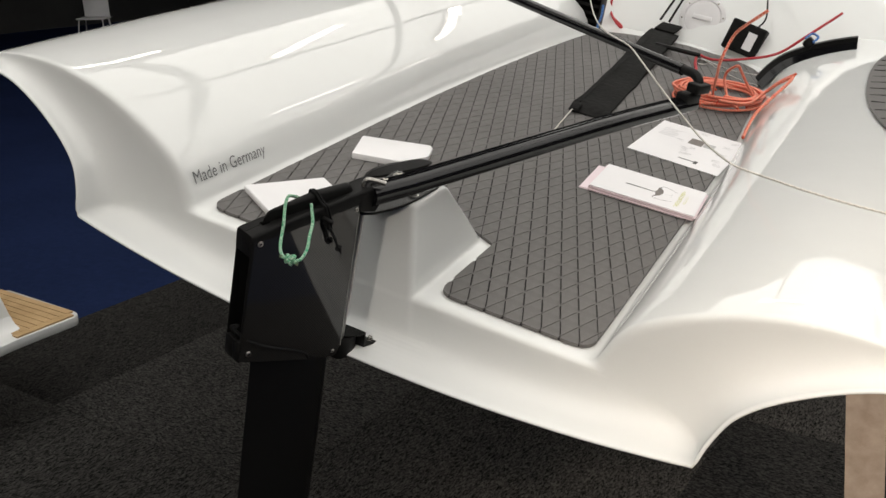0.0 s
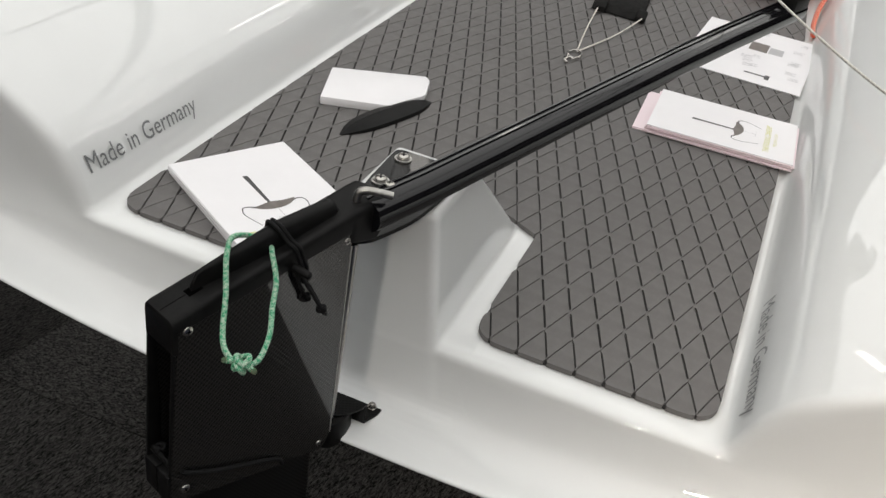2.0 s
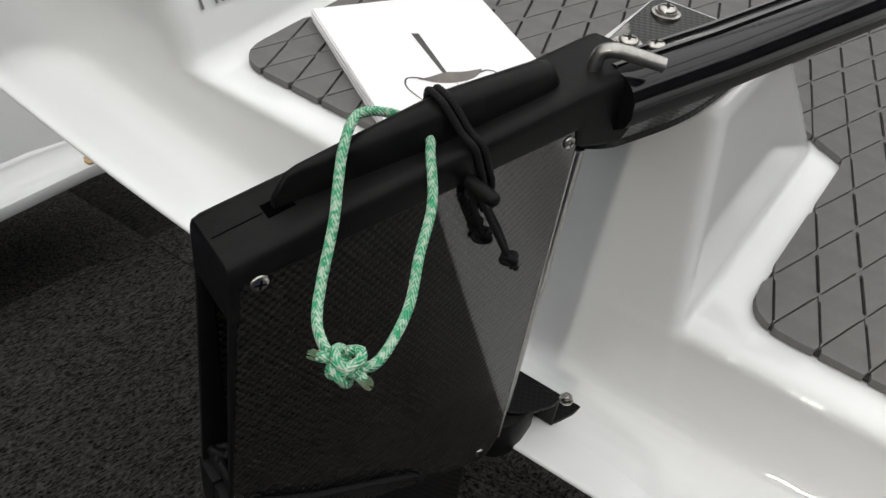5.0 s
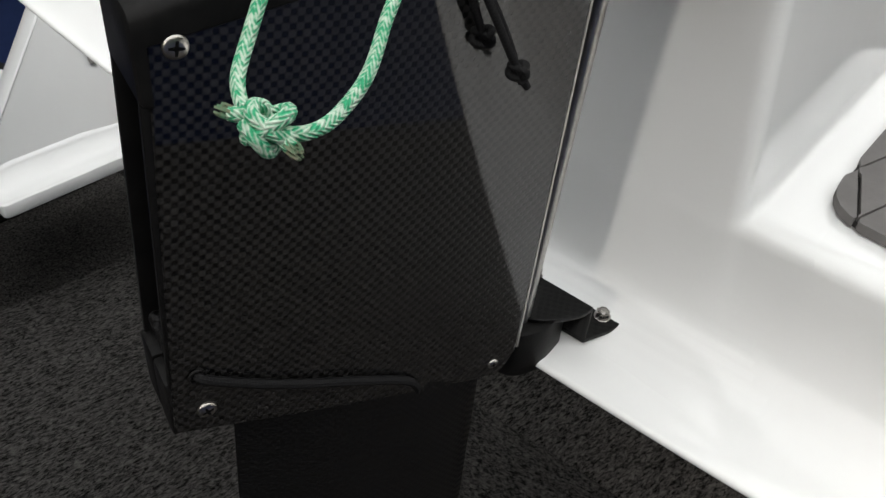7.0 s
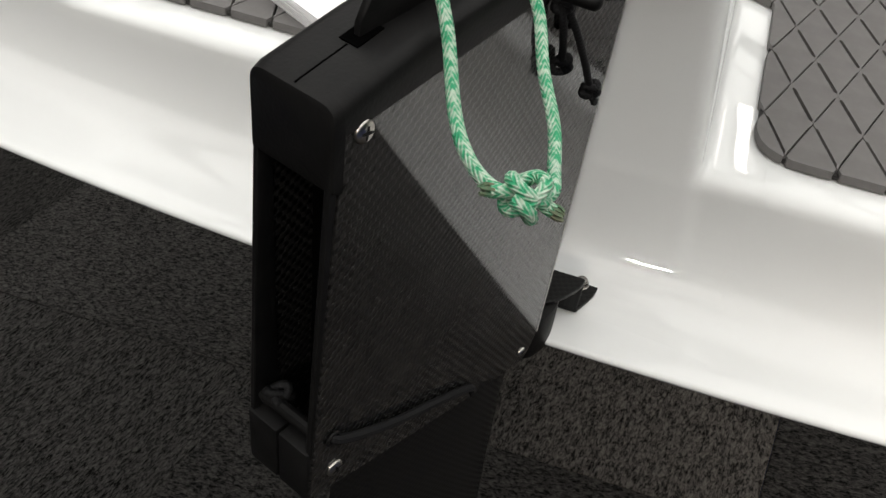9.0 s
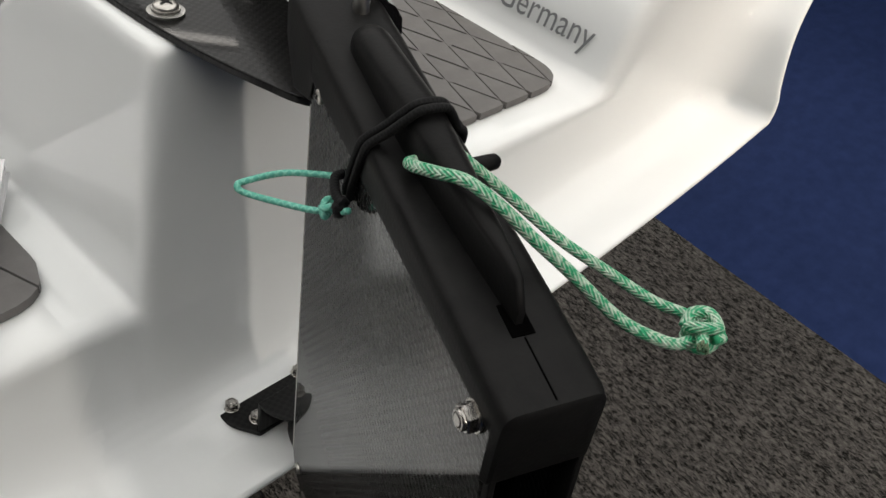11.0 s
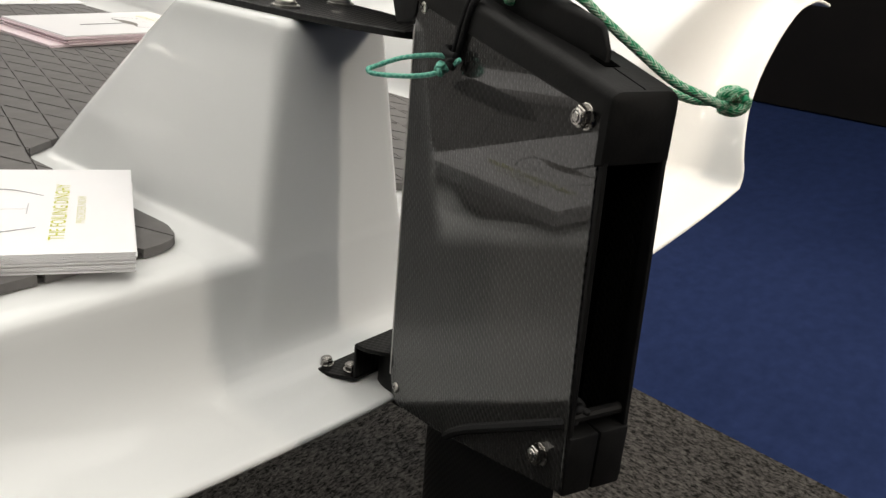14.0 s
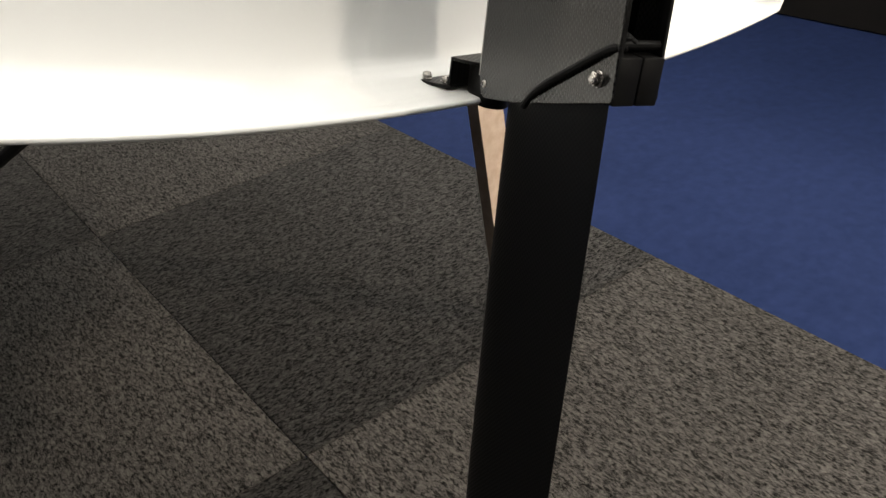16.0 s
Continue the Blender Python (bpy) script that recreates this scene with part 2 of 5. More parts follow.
def carpet_nodes(m):
    tex = add(m, "ShaderNodeTexCoord")
    mp = add(m, "ShaderNodeMapping")
    mp.inputs["Scale"].default_value = (1.0, 0.42, 1.0)
    link(m, tex, "Object", mp, "Vector")
    n1 = add(m, "ShaderNodeTexNoise", Scale=185.0, Detail=3.0, Roughness=0.75, Distortion=0.5)
    n2 = add(m, "ShaderNodeTexNoise", Scale=1.6, Detail=3.0)
    link(m, mp, 0, n1, "Vector")
    link(m, tex, "Object", n2, "Vector")
    ramp = add(m, "ShaderNodeValToRGB")
    ramp.color_ramp.elements[0].position, ramp.color_ramp.elements[1].position = 0.38, 0.65
    ramp.color_ramp.elements[0].color, ramp.color_ramp.elements[1].color = (0.0045, 0.0043, 0.0042, 1), (0.096, 0.092, 0.088, 1)
    link(m, n1, 0, ramp, 0)
    shade = add(m, "ShaderNodeMapRange", **{"To Min": 0.75, "To Max": 1.2})
    link(m, n2, 0, shade, 0)
    mix = add(m, "ShaderNodeMix")
    mix.data_type, mix.blend_type = "RGBA", "MULTIPLY"
    mix.inputs[0].default_value = 1.0
    m.node_tree.links.new(ramp.outputs[0], mix.inputs[6])
    m.node_tree.links.new(shade.outputs[0], mix.inputs[7])
    m.node_tree.links.new(mix.outputs[2], bsdf(m).inputs["Base Color"])
    b = add(m, "ShaderNodeBump", Strength=0.9, Distance=0.004)
    link(m, n1, 0, b, "Height")
    # the pile of every tile leans one way
    lean = add(m, "ShaderNodeCombineXYZ", X=NAP, Y=0.0, Z=0.9)
    turn = add(m, "ShaderNodeVectorTransform")
    turn.vector_type, turn.convert_from, turn.convert_to = "NORMAL", "OBJECT", "WORLD"
    link(m, lean, 0, turn, 0)
    link(m, turn, 0, b, "Normal")
    link(m, b, 0, bsdf(m), "Normal")


NAP = 1.0
carpet_nodes(CARPET)
for _m, _s in ((GELCOAT, 0.5), (CARPET, 0.05), (BLUE_CARPET, 0.05), (BLACK_CLOTH, 0.07), (PLASTIC, 0.11), (FOAM, 0.3), (FOAM_SHADE, 0.2), (BLACK_WALL, 0.2), (CARBON, 0.3), (BUNGEE, 0.2), (TILLER_BLACK, 0.35)):
    bsdf(_m).inputs["Specular IOR Level"].default_value = _s

# ---- frames of reference ----
# the dinghy lies heeled on its stand: x to starboard, y towards the bow, z up from the cockpit floor at the transom
BOAT = Matrix(((0.97662, 0.0, 0.21497, 0.0), (0.01178, 0.9985, -0.05353, 0.0), (-0.21465, 0.05481, 0.97515, 1.0913), (0, 0, 0, 1)))
# the rudder is turned to starboard: x to its starboard side, y ahead, z up its stock


CASE_STAND = BOAT @ Matrix(((0.93417, 0.35682, -0.00328, -0.01289), (-0.35680, 0.93416, 0.00589, -0.09586), (0.00517, -0.00433, 0.99998, -0.00295), (0.00000, 0.00000, 0.00000, 1.00000)))
# blade and tiller stand a degree or two off the case that holds them
RUDDER = CASE_STAND @ Matrix.Translation((0.0056, -0.006, 0.003)) @ pose(0, 0, 0, 0, -1.2, -1.6)
CASE = RUDDER.inverted() @ CASE_STAND
# ropes tied round the case
RIG = CASE_STAND @ Matrix.Translation((0.0015, -0.003, 0.001)) @ pose(0, 0, 0, 0, 0, -2.6)
# forward end of the cockpit
FORE_LIE = Matrix(((1.08183, -0.02195, -0.02164, -0.00036), (-0.10899, 1.14775, 0.17991, -0.09623), (0, 0, 1, 0), (0, 0, 0, 1)))


# ---- helpers for shapes ----
def mesh_of(name, bm, mat, smooth=28):
    me = bpy.data.meshes.new(name)
    bmesh.ops.recalc_face_normals(bm, faces=bm.faces)
    bm.to_mesh(me)
    bm.free()
    for p in me.polygons:
        p.use_smooth = True
    if smooth < 180:
        me.set_sharp_from_angle(angle=radians(smooth))
    if mat:
        me.materials.append(mat)
    return me


def forward(bm):
    """A shape laid out at the forward end of the cockpit."""
    bmesh.ops.transform(bm, matrix=FORE_LIE, verts=bm.verts)
    return bm


def fore_pose(x, y, z, *turn):
    return BOAT @ pose(*(FORE_LIE @ Vector((x, y, z))), *turn)


def part(name, bm, mat, parent, label="", smooth=28, m=None):
    ob = new(name, mesh_of(name, bm, mat, smooth))
    ob.parent = parent
    if m is not None:
        ob.matrix_basis = m
    return tagged(ob, label)


def thing(name, label, category, m=None, group="", kind=""):
    ob = new(name)
    ob.empty_display_size = 0.05
    ob.matrix_basis = m if m is not None else Matrix()
    return tagged(ob, label, category, group, kind)


def solo(name, bm, mat, label, category, m=None, group="", kind="", smooth=28):
    ob = new(name, mesh_of(name, bm, mat, smooth))
    if m is not None:
        ob.matrix_basis = m
    return tagged(ob, label, category, group, kind)


def spline(points, steps=8, closed=False):
    """A smooth line through the points."""
    p = [Vector(q) for q in points]
    n = len(p)
    out = []
    for i in range(n if closed else n - 1):
        a, b, c, d = (p[(i + k) % n] if closed else p[min(max(i + k, 0), n - 1)] for k in (-1, 0, 1, 2))
        for s in range(steps):
            t = s / steps
            out.append(0.5 * ((2 * b) + (c - a) * t + (2 * a - 5 * b + 4 * c - d) * t * t + (3 * b - a - 3 * c + d) * t ** 3))
    if not closed:
        out.append(p[-1])
    return out


def tube(points, radius, sides=10, closed=False, bm=None, radii=None, flat=1.0):
    """A round sweep along a line, unwrapped with u in metres along it."""
    bm = bm or bmesh.new()
    uv = bm.loops.layers.uv.verify()
    pts = [Vector(q) for q in points]
    n = len(pts)
    up = Vector((0.13, 0.31, 0.94)).normalized()
    rings, far = [], [0.0]
    for i, p in enumerate(pts):
        a, b = (pts[(i - 1) % n], pts[(i + 1) % n]) if closed else (pts[max(i - 1, 0)], pts[min(i + 1, n - 1)])
        d = (b - a).normalized()
        side = d.cross(up)
        if side.length < 1e-4:
            side = d.cross(Vector((1, 0, 0)))
        side.normalize()
        up = side.cross(d).normalized()
        r = radii[i] if radii else radius
        rings.append([bm.verts.new(p + (side * math.cos(a2) + up * (math.sin(a2) * flat)) * r) for a2 in (2 * math.pi * k / sides for k in range(sides))])
        if i:
            far.append(far[-1] + (p - pts[i - 1]).length)
    if closed:
        far.append(far[-1] + (pts[0] - pts[-1]).length)
    for i in range(n if closed else n - 1):
        ra, rb = rings[i], rings[(i + 1) % n]
        for k in range(sides):
            f = bm.faces.new((ra[k], ra[(k + 1) % sides], rb[(k + 1) % sides], rb[k]))
            for lp, (u, v) in zip(f.loops, ((far[i], k), (far[i], k + 1), (far[i + 1], k + 1), (far[i + 1], k))):
                lp[uv].uv = (u, v / sides)
    if not closed:
        bm.faces.new(rings[0][::-1])
        bm.faces.new(rings[-1])
    return bm


def loft(rings, cap=True, wrap=True, bm=None):
    bm = bm or bmesh.new()
    vs = [[bm.verts.new(Vector(q)) for q in r] for r in rings]
    for a, b in zip(vs, vs[1:]):
        n = len(a)
        for k in range(n if wrap else n - 1):
            try:
                bm.faces.new((a[k], a[(k + 1) % n], b[(k + 1) % n], b[k]))
            except ValueError:
                pass
    if cap and wrap:
        bm.faces.new(vs[0][::-1])
        bm.faces.new(vs[-1])
    return bm


def block(x0, x1, y0, y1, z0, z1, bevel=0.0, segments=2, bm=None):
    own = bmesh.new()
    v = [own.verts.new((x, y, z)) for z in (z0, z1) for y in (y0, y1) for x in (x0, x1)]
    for q in ((0, 2, 3, 1), (4, 5, 7, 6), (0, 1, 5, 4), (2, 6, 7, 3), (0, 4, 6, 2), (1, 3, 7, 5)):
        own.faces.new([v[i] for i in q])
    if bevel:
        bmesh.ops.bevel(own, geom=own.edges[:], offset=bevel, segments=segments, affect="EDGES", profile=0.5)
    if bm is None:
        return own
    me = bpy.data.meshes.new("joined")
    own.to_mesh(me)
    own.free()
    bm.from_mesh(me)
    bpy.data.meshes.remove(me)
    return bm


def prism(outline, low, high, axis="z", bevel=0.0, segments=2):
    """A flat outline given thickness along one axis; the outline's two numbers are the other two axes in order."""
    bm = bmesh.new()

    def put(a, b, c):
        return {"z": (a, b, c), "x": (c, a, b), "y": (a, c, b)}[axis]

    lo = [bm.verts.new(put(a, b, low)) for a, b in outline]
    hi = [bm.verts.new(put(a, b, high)) for a, b in outline]
    n = len(lo)
    bm.faces.new(lo[::-1])
    bm.faces.new(hi)
    for k in range(n):
        bm.faces.new((lo[k], lo[(k + 1) % n], hi[(k + 1) % n], hi[k]))
    bmesh.ops.recalc_face_normals(bm, faces=bm.faces)
    if bevel:
        rim = [e for e in bm.edges if abs(e.calc_face_angle(0)) > 0.6 and (e.verts[0] in lo) == (e.verts[1] in lo)]
        bmesh.ops.bevel(bm, geom=rim, offset=bevel, segments=segments, affect="EDGES", profile=0.5)
    return bm


def rounded(outline, radius, steps=5):
    """An outline with its corners rounded; radius may be a list."""
    out = []
    n = len(outline)
    for i in range(n):
        a, b, c = (Vector(outline[(i + k) % n]) for k in (-1, 0, 1))
        r = radius[i] if isinstance(radius, (list, tuple)) else radius
        if r <= 0:
            out.append(tuple(b))
            continue
        da, dc = (a - b), (c - b)
        r = min(r, da.length * 0.49, dc.length * 0.49)
        p, q = b + da.normalized() * r, b + dc.normalized() * r
        for s in range(steps + 1):
            t = s / steps
            out.append(tuple((1 - t) ** 2 * p + 2 * t * (1 - t) * b + t * t * q))
    return out


def turned(profile, sides=20, bm=None):
    """A lathe shape about z from (radius, height) pairs."""
    return loft([[(r * math.cos(2 * math.pi * k / sides), r * math.sin(2 * math.pi * k / sides), z) for k in range(sides)] for r, z in profile], bm=bm)


def aim_z(place, direction):
    """A pose at a place whose z points along the direction."""
    return Matrix.Translation(place) @ Vector(direction).to_track_quat("Z", "Y").to_matrix().to_4x4()


def lettering(name, text, size, mat, parent, m, spacing=1.0, fit_width=None):
    """Flat letters in the built-in font, as a mesh."""
    cu = bpy.data.curves.new(name, "FONT")
    cu.body, cu.size, cu.space_character, cu.resolution_u = text, size, spacing, 3
    tmp = bpy.data.objects.new(name, cu)
    me = bpy.data.meshes.new_from_object(tmp)
    bpy.data.objects.remove(tmp)
    if fit_width:
        k = fit_width / max(v.co.x for v in me.vertices)
        for v in me.vertices:
            v.co.x *= k
    me.materials.clear()
    me.materials.append(mat)
    ob = new(name, me)
    ob.parent = parent
    ob.matrix_basis = m
    return ob

# ---- hall ----
SLOPE = 0.133  # the carpet strip runs a little askew to the dinghy
FLOOR_TURN = pose(1.2145, 0.506, 0, 0, 0, -math.degrees(math.atan(SLOPE)))


def build_hall():
    bm = bmesh.new()
    v = [bm.verts.new(q) for q in ((-16, -14, -0.004), (16, -14, -0.004), (16, 18, -0.004), (-16, 18, -0.004))]
    bm.faces.new(v)
    solo("floor", bm, BLUE_CARPET, "dark blue felt carpet laid over the hall floor", "floor", kind="structure")
    # grey strip of carpet tiles, each turned a quarter from its neighbour
    strip = thing("carpet_strip", "strip of grey ribbed carpet tiles with a checkered nap", "carpet", FLOOR_TURN, kind="structure")
    size, long = 1.058, 1.196
    tile = mesh_of("carpet_tile", block(-size / 2 + 0.0006, size / 2 - 0.0006, -size / 2 + 0.0006, size / 2 - 0.0006, -0.003, 0.003, 0.002, 1), CARPET)
    for a in range(-4, 0):
        wide = 0.6 if a == -4 else 1.0
        x = (a + 0.5) * size if a > -4 else -(3 + wide / 2) * size
        for b in range(-8, 9):
            ob = new("carpet_tile", tile)
            ob.parent = strip
            turned_tile = (a + b) % 2
            ob.matrix_basis = pose(x, (b + 0.5) * long, 0.0, 0, 0, 90 * turned_tile) @ Matrix.Diagonal((long / size, wide, 1, 1) if turned_tile else (wide, long / size, 1, 1))
    for name, b in (("wall_north", (-16, 16, 18, 18.2, 0, 7)), ("wall_south", (-16, 16, -14.2, -14, 0, 7)), ("wall_east", (16, 16.2, -14, 18, 0, 7)), ("wall_west", (-16.2, -16, -14, 18, 0, 7))):
        solo(name, block(*b), GREY_WALL, "plain pale hall wall", "wall", kind="structure")
    solo("ceiling", block(-16.2, 16.2, -14.2, 18.2, 7.0, 7.2), GREY_WALL, "pale hall ceiling", "ceiling", kind="structure")


build_hall()


# an unseen glowing panel, added overhead as fill; no such skylight is known
def skylight(x, y, lx, ly):
    t = thing("skylight", "unseen glowing ceiling panel added for soft even light", "skylight", pose(x, y, 6.98), group="skylights", kind="structure")
    part("sheet", block(-lx / 2, lx / 2, -ly / 2, ly / 2, -0.01, 0.01), FILL_PANEL, t)
    f = block(-lx / 2 - 0.08, -lx / 2, -ly / 2, ly / 2, -0.05, 0.015)
    block(lx / 2, lx / 2 + 0.08, -ly / 2, ly / 2, -0.05, 0.015, bm=f)
    part("frame", f, GREY_POST, t)


def strip_lamp(x, y, z, length, mat, turn=0.0, label="long white ceiling strip lamp"):
    t = thing("ceiling_lamp", label, "lamp", pose(x, y, z, 0, 0, turn), group="ceiling lamps")
    part("housing", block(-0.09, 0.09, -length / 2, length / 2, 0.0, 0.06, 0.01), GREY_POST, t)
    part("diffuser", block(-0.075, 0.075, -length / 2 + 0.02, length / 2 - 0.02, -0.012, -0.002), mat, t)
    for yy in (-length / 3, length / 3):
        part("hanger", tube([(0, yy, 0.06), (0, yy, 7.0 - z)], 0.006, 6), GREY_POST, t)


for _x in (1.2, 5.8, 10.4):
    for _y in (-6.0, 2.0, 10.0):
        skylight(_x, _y, 4.3, 7.7)
for _y in (-6.0, 2.0, 10.0):
    skylight(-2.45, _y, 2.7, 7.7)
for _x, _y, _turn in ((-3.6, 1.2, 20), (-2.9, 3.4, -8), (-1.2, 4.9, 30), (-0.2, 6.8, 80), (1.5, 5.5, 5), (2.6, 7.6, 60), (3.8, 5.0, 15), (4.9, 6.4, 70), (6.0, 5.2, -20), (6.6, 7.8, 40), (4.4, 8.6, 0)):
    strip_lamp(_x, _y, 4.6, 1.2, LAMP, _turn)


def unseen_spot(x, y, z, tx, ty, tz, watts, colour, angle=60):
    """An unseen spot: a small can and the light that it throws."""
    can = thing("unseen_spot", "wide round floodlight, unseen, placed aft above the stand", "lamp", look((x, y, z), (tx, ty, tz)), group="display spots")
    part("hanger", tube([(0, 0, 0.17), can.matrix_basis.inverted() @ Vector((x, y, 7.0))], 0.01, 6), GREY_POST, can)
    part("can", turned([(0.2, 0.0), (0.2, 0.16), (0.06, 0.18)], 24), GREY_POST, can)
    li = bpy.data.lights.new("unseen_spot_light", "SPOT")
    li.energy, li.color, li.spot_size, li.spot_blend, li.shadow_soft_size = watts, colour, radians(angle), 0.8, 0.16
    ob = new("spot_light", li)
    ob.parent = can
    ob.location = (0, 0, -0.02)


unseen_spot(2.1, -3.3, 3.4, 1.0, 0.6, 0.0, 1050, (1.0, 0.88, 0.76), 32)
# second spot, added to brighten the aft faces of post and transom
unseen_spot(0.7, -5.2, 2.8, 0.1, 0.2, 0.8, 300, (1.0, 0.94, 0.87), 34)


# ---- dinghy hull ----
HALF = [(0.338, 0.0), (0.343, 0.004), (0.351, 0.026), (0.362, 0.053), (0.384, 0.082), (0.435, 0.116), (0.5, 0.146), (0.563, 0.164), (0.628, 0.172), (0.69, 0.170), (0.745, 0.161), (0.788, 0.146)]
EDGE = [(0.507, -0.036), (0.509, -0.026), (0.514, -0.004), (0.531, 0.036), (0.561, 0.068), (0.604, 0.098), (0.648, 0.122), (0.69, 0.138), (0.74, 0.146), (0.79, 0.140)]


def resample(points, n):
    pts = spline([(a, b, 0) for a, b in points], 10)
    far = [0.0]
    for a, b in zip(pts, pts[1:]):
        far.append(far[-1] + (b - a).length)
    out = []
    for k in range(n):
        d = far[-1] * k / (n - 1)
        j = max(i for i in range(len(far)) if far[i] <= d + 1e-9)
        j = min(j, len(pts) - 2)
        t = (d - far[j]) / max(far[j + 1] - far[j], 1e-9)
        out.append(pts[j].lerp(pts[j + 1], t))
    return out


SIDE = resample(HALF, 40)
LIP = resample(EDGE, 40)
NF = 17  # points across half the floor


def half_section():
    """Rim points from the centreline out, and the matching points on the aft edge of the hull."""
    rim = [Vector((0.338 * k / NF, 0.0, 0)) for k in range(NF)] + [Vector(p) for p in SIDE]
    edge = []
    for k in range(NF):
        x = 0.507 * k / NF
        edge.append(Vector((x, -0.0815 + 0.0455 * (x / 0.507) ** 2.3, 0)))
    edge += [Vector(p) for p in LIP]
    return rim, edge


RIM, AFT = half_section()


def floor_half(y):
    """Half the width of the deck pad, y ahead of the transom."""
    return 0.3303 + 0.0199 * y + 0.0033 * y * y - 0.011 * y ** 3


def deck_point(k, y):
    """The deck at rim station k, y ahead of the transom."""
    p = RIM[k]
    s = 0.0 if k < NF else (k - NF) / (len(RIM) - 1 - NF)
    inner = floor_half(max(y, 0)) - floor_half(0)
    outer = 0.10 * y - 0.035 * y * y
    if k < NF:
        x = p.x * (1 + inner / 0.338)
    else:
        x = p.x + inner * (1 - s) + outer * s
    return Vector((x, y, p.y))


def ease(t):
    t = min(1.0, max(0.0, t))
    return t * t * (3 - 2 * t)


def mirrored(rows):
    """Rows from the centreline out, completed to the port side."""
    return [[Vector((-q.x, q.y, q.z)) for q in r[:0:-1]] + list(r) for r in rows]


def transom_profile():
    """Side view of floor, rim and hollow transom on the centreline, from the bow aft."""
    r, e = Vector((0, 0, 0)), Vector((0, 0, -0.0815))
    pts = [(0.5, 0.0), (0.25, 0.0), (0.1, 0.0), (0.05, 0.0), (0.03, 0.0), (0.009, 0.0)]
    a, c, b = Vector((0, 0.009, 0)), Vector((0, -0.004, 0)), r.lerp(e, 0.12) + Vector((0, -0.0055, 0))
    for s in (0.15, 0.35, 0.55, 0.7, 0.85, 1.0):
        q = (1 - s) ** 2 * a + 2 * s * (1 - s) * c + s * s * b
        pts.append((q.y, q.z))
    p1, p2, p3 = r.lerp(e, 0.78) + Vector((0, -0.006, 0)), r.lerp(e, 1.06) + Vector((0, -0.012, 0)), e + Vector((0, -0.0800, 0))
    for i in range(1, 15):
        s = i / 14
        q = (1 - s) ** 3 * b + 3 * s * (1 - s) ** 2 * p1 + 3 * s * s * (1 - s) * p2 + s ** 3 * p3
        pts.append((q.y, q.z))
    return np.array(pts)


def post_field(x, y, z):
    """Signed distance of the hull and its rudder post, softly joined."""
    pts = transom_profile()
    edge = -0.0815 + 0.0455 * (np.abs(x) * 1.25 / 0.507) ** 2.3
    zz = np.where(z < 0, z * 0.0815 / -edge, z)
    best, sign = np.full(x.shape, 9.0), np.ones(x.shape)
    for (ay, az), (by, bz) in zip(pts, pts[1:]):
        dy, dz = by - ay, bz - az
        t = np.clip(((y - ay) * dy + (zz - az) * dz) / (dy * dy + dz * dz), 0, 1)
        ey, ez = y - ay - t * dy, zz - az - t * dz
        d = np.sqrt(ey * ey + ez * ez)
        out = np.where(dy * ez - dz * ey < 0, 1.0, -1.0)
        near = d < best - 1e-9
        best, sign = np.where(near, d, best), np.where(near, out, sign)
    hull = best * sign

    def both(a, b, k):
        h = np.maximum(k - np.abs(a - b), 0) / k
        return np.maximum(a, b) + h * h * k * 0.25

    side = (np.abs(x) - (0.0435 + (0.136 - z) * 0.155)) * 0.990
    aft = ((0.0040 - (0.136 - z) * 0.075) - y) * 0.997
    fore = (y - (0.108 + (0.136 - z) * 1.06)) * 0.69
    fore2 = ((y - 0.108) * 0.55 + (np.abs(x) - 0.052) * 0.8 + (z - 0.136) * 0.62) * 0.86
    post = both(both(side, aft, 0.010), both(fore, fore2, 0.006), 0.005)
    post = both(post, z - 0.1362, 0.007)
    k = 0.005
    h = np.maximum(k - np.abs(hull - post), 0) / k
    return np.minimum(hull, post) - h * h * k * 0.25


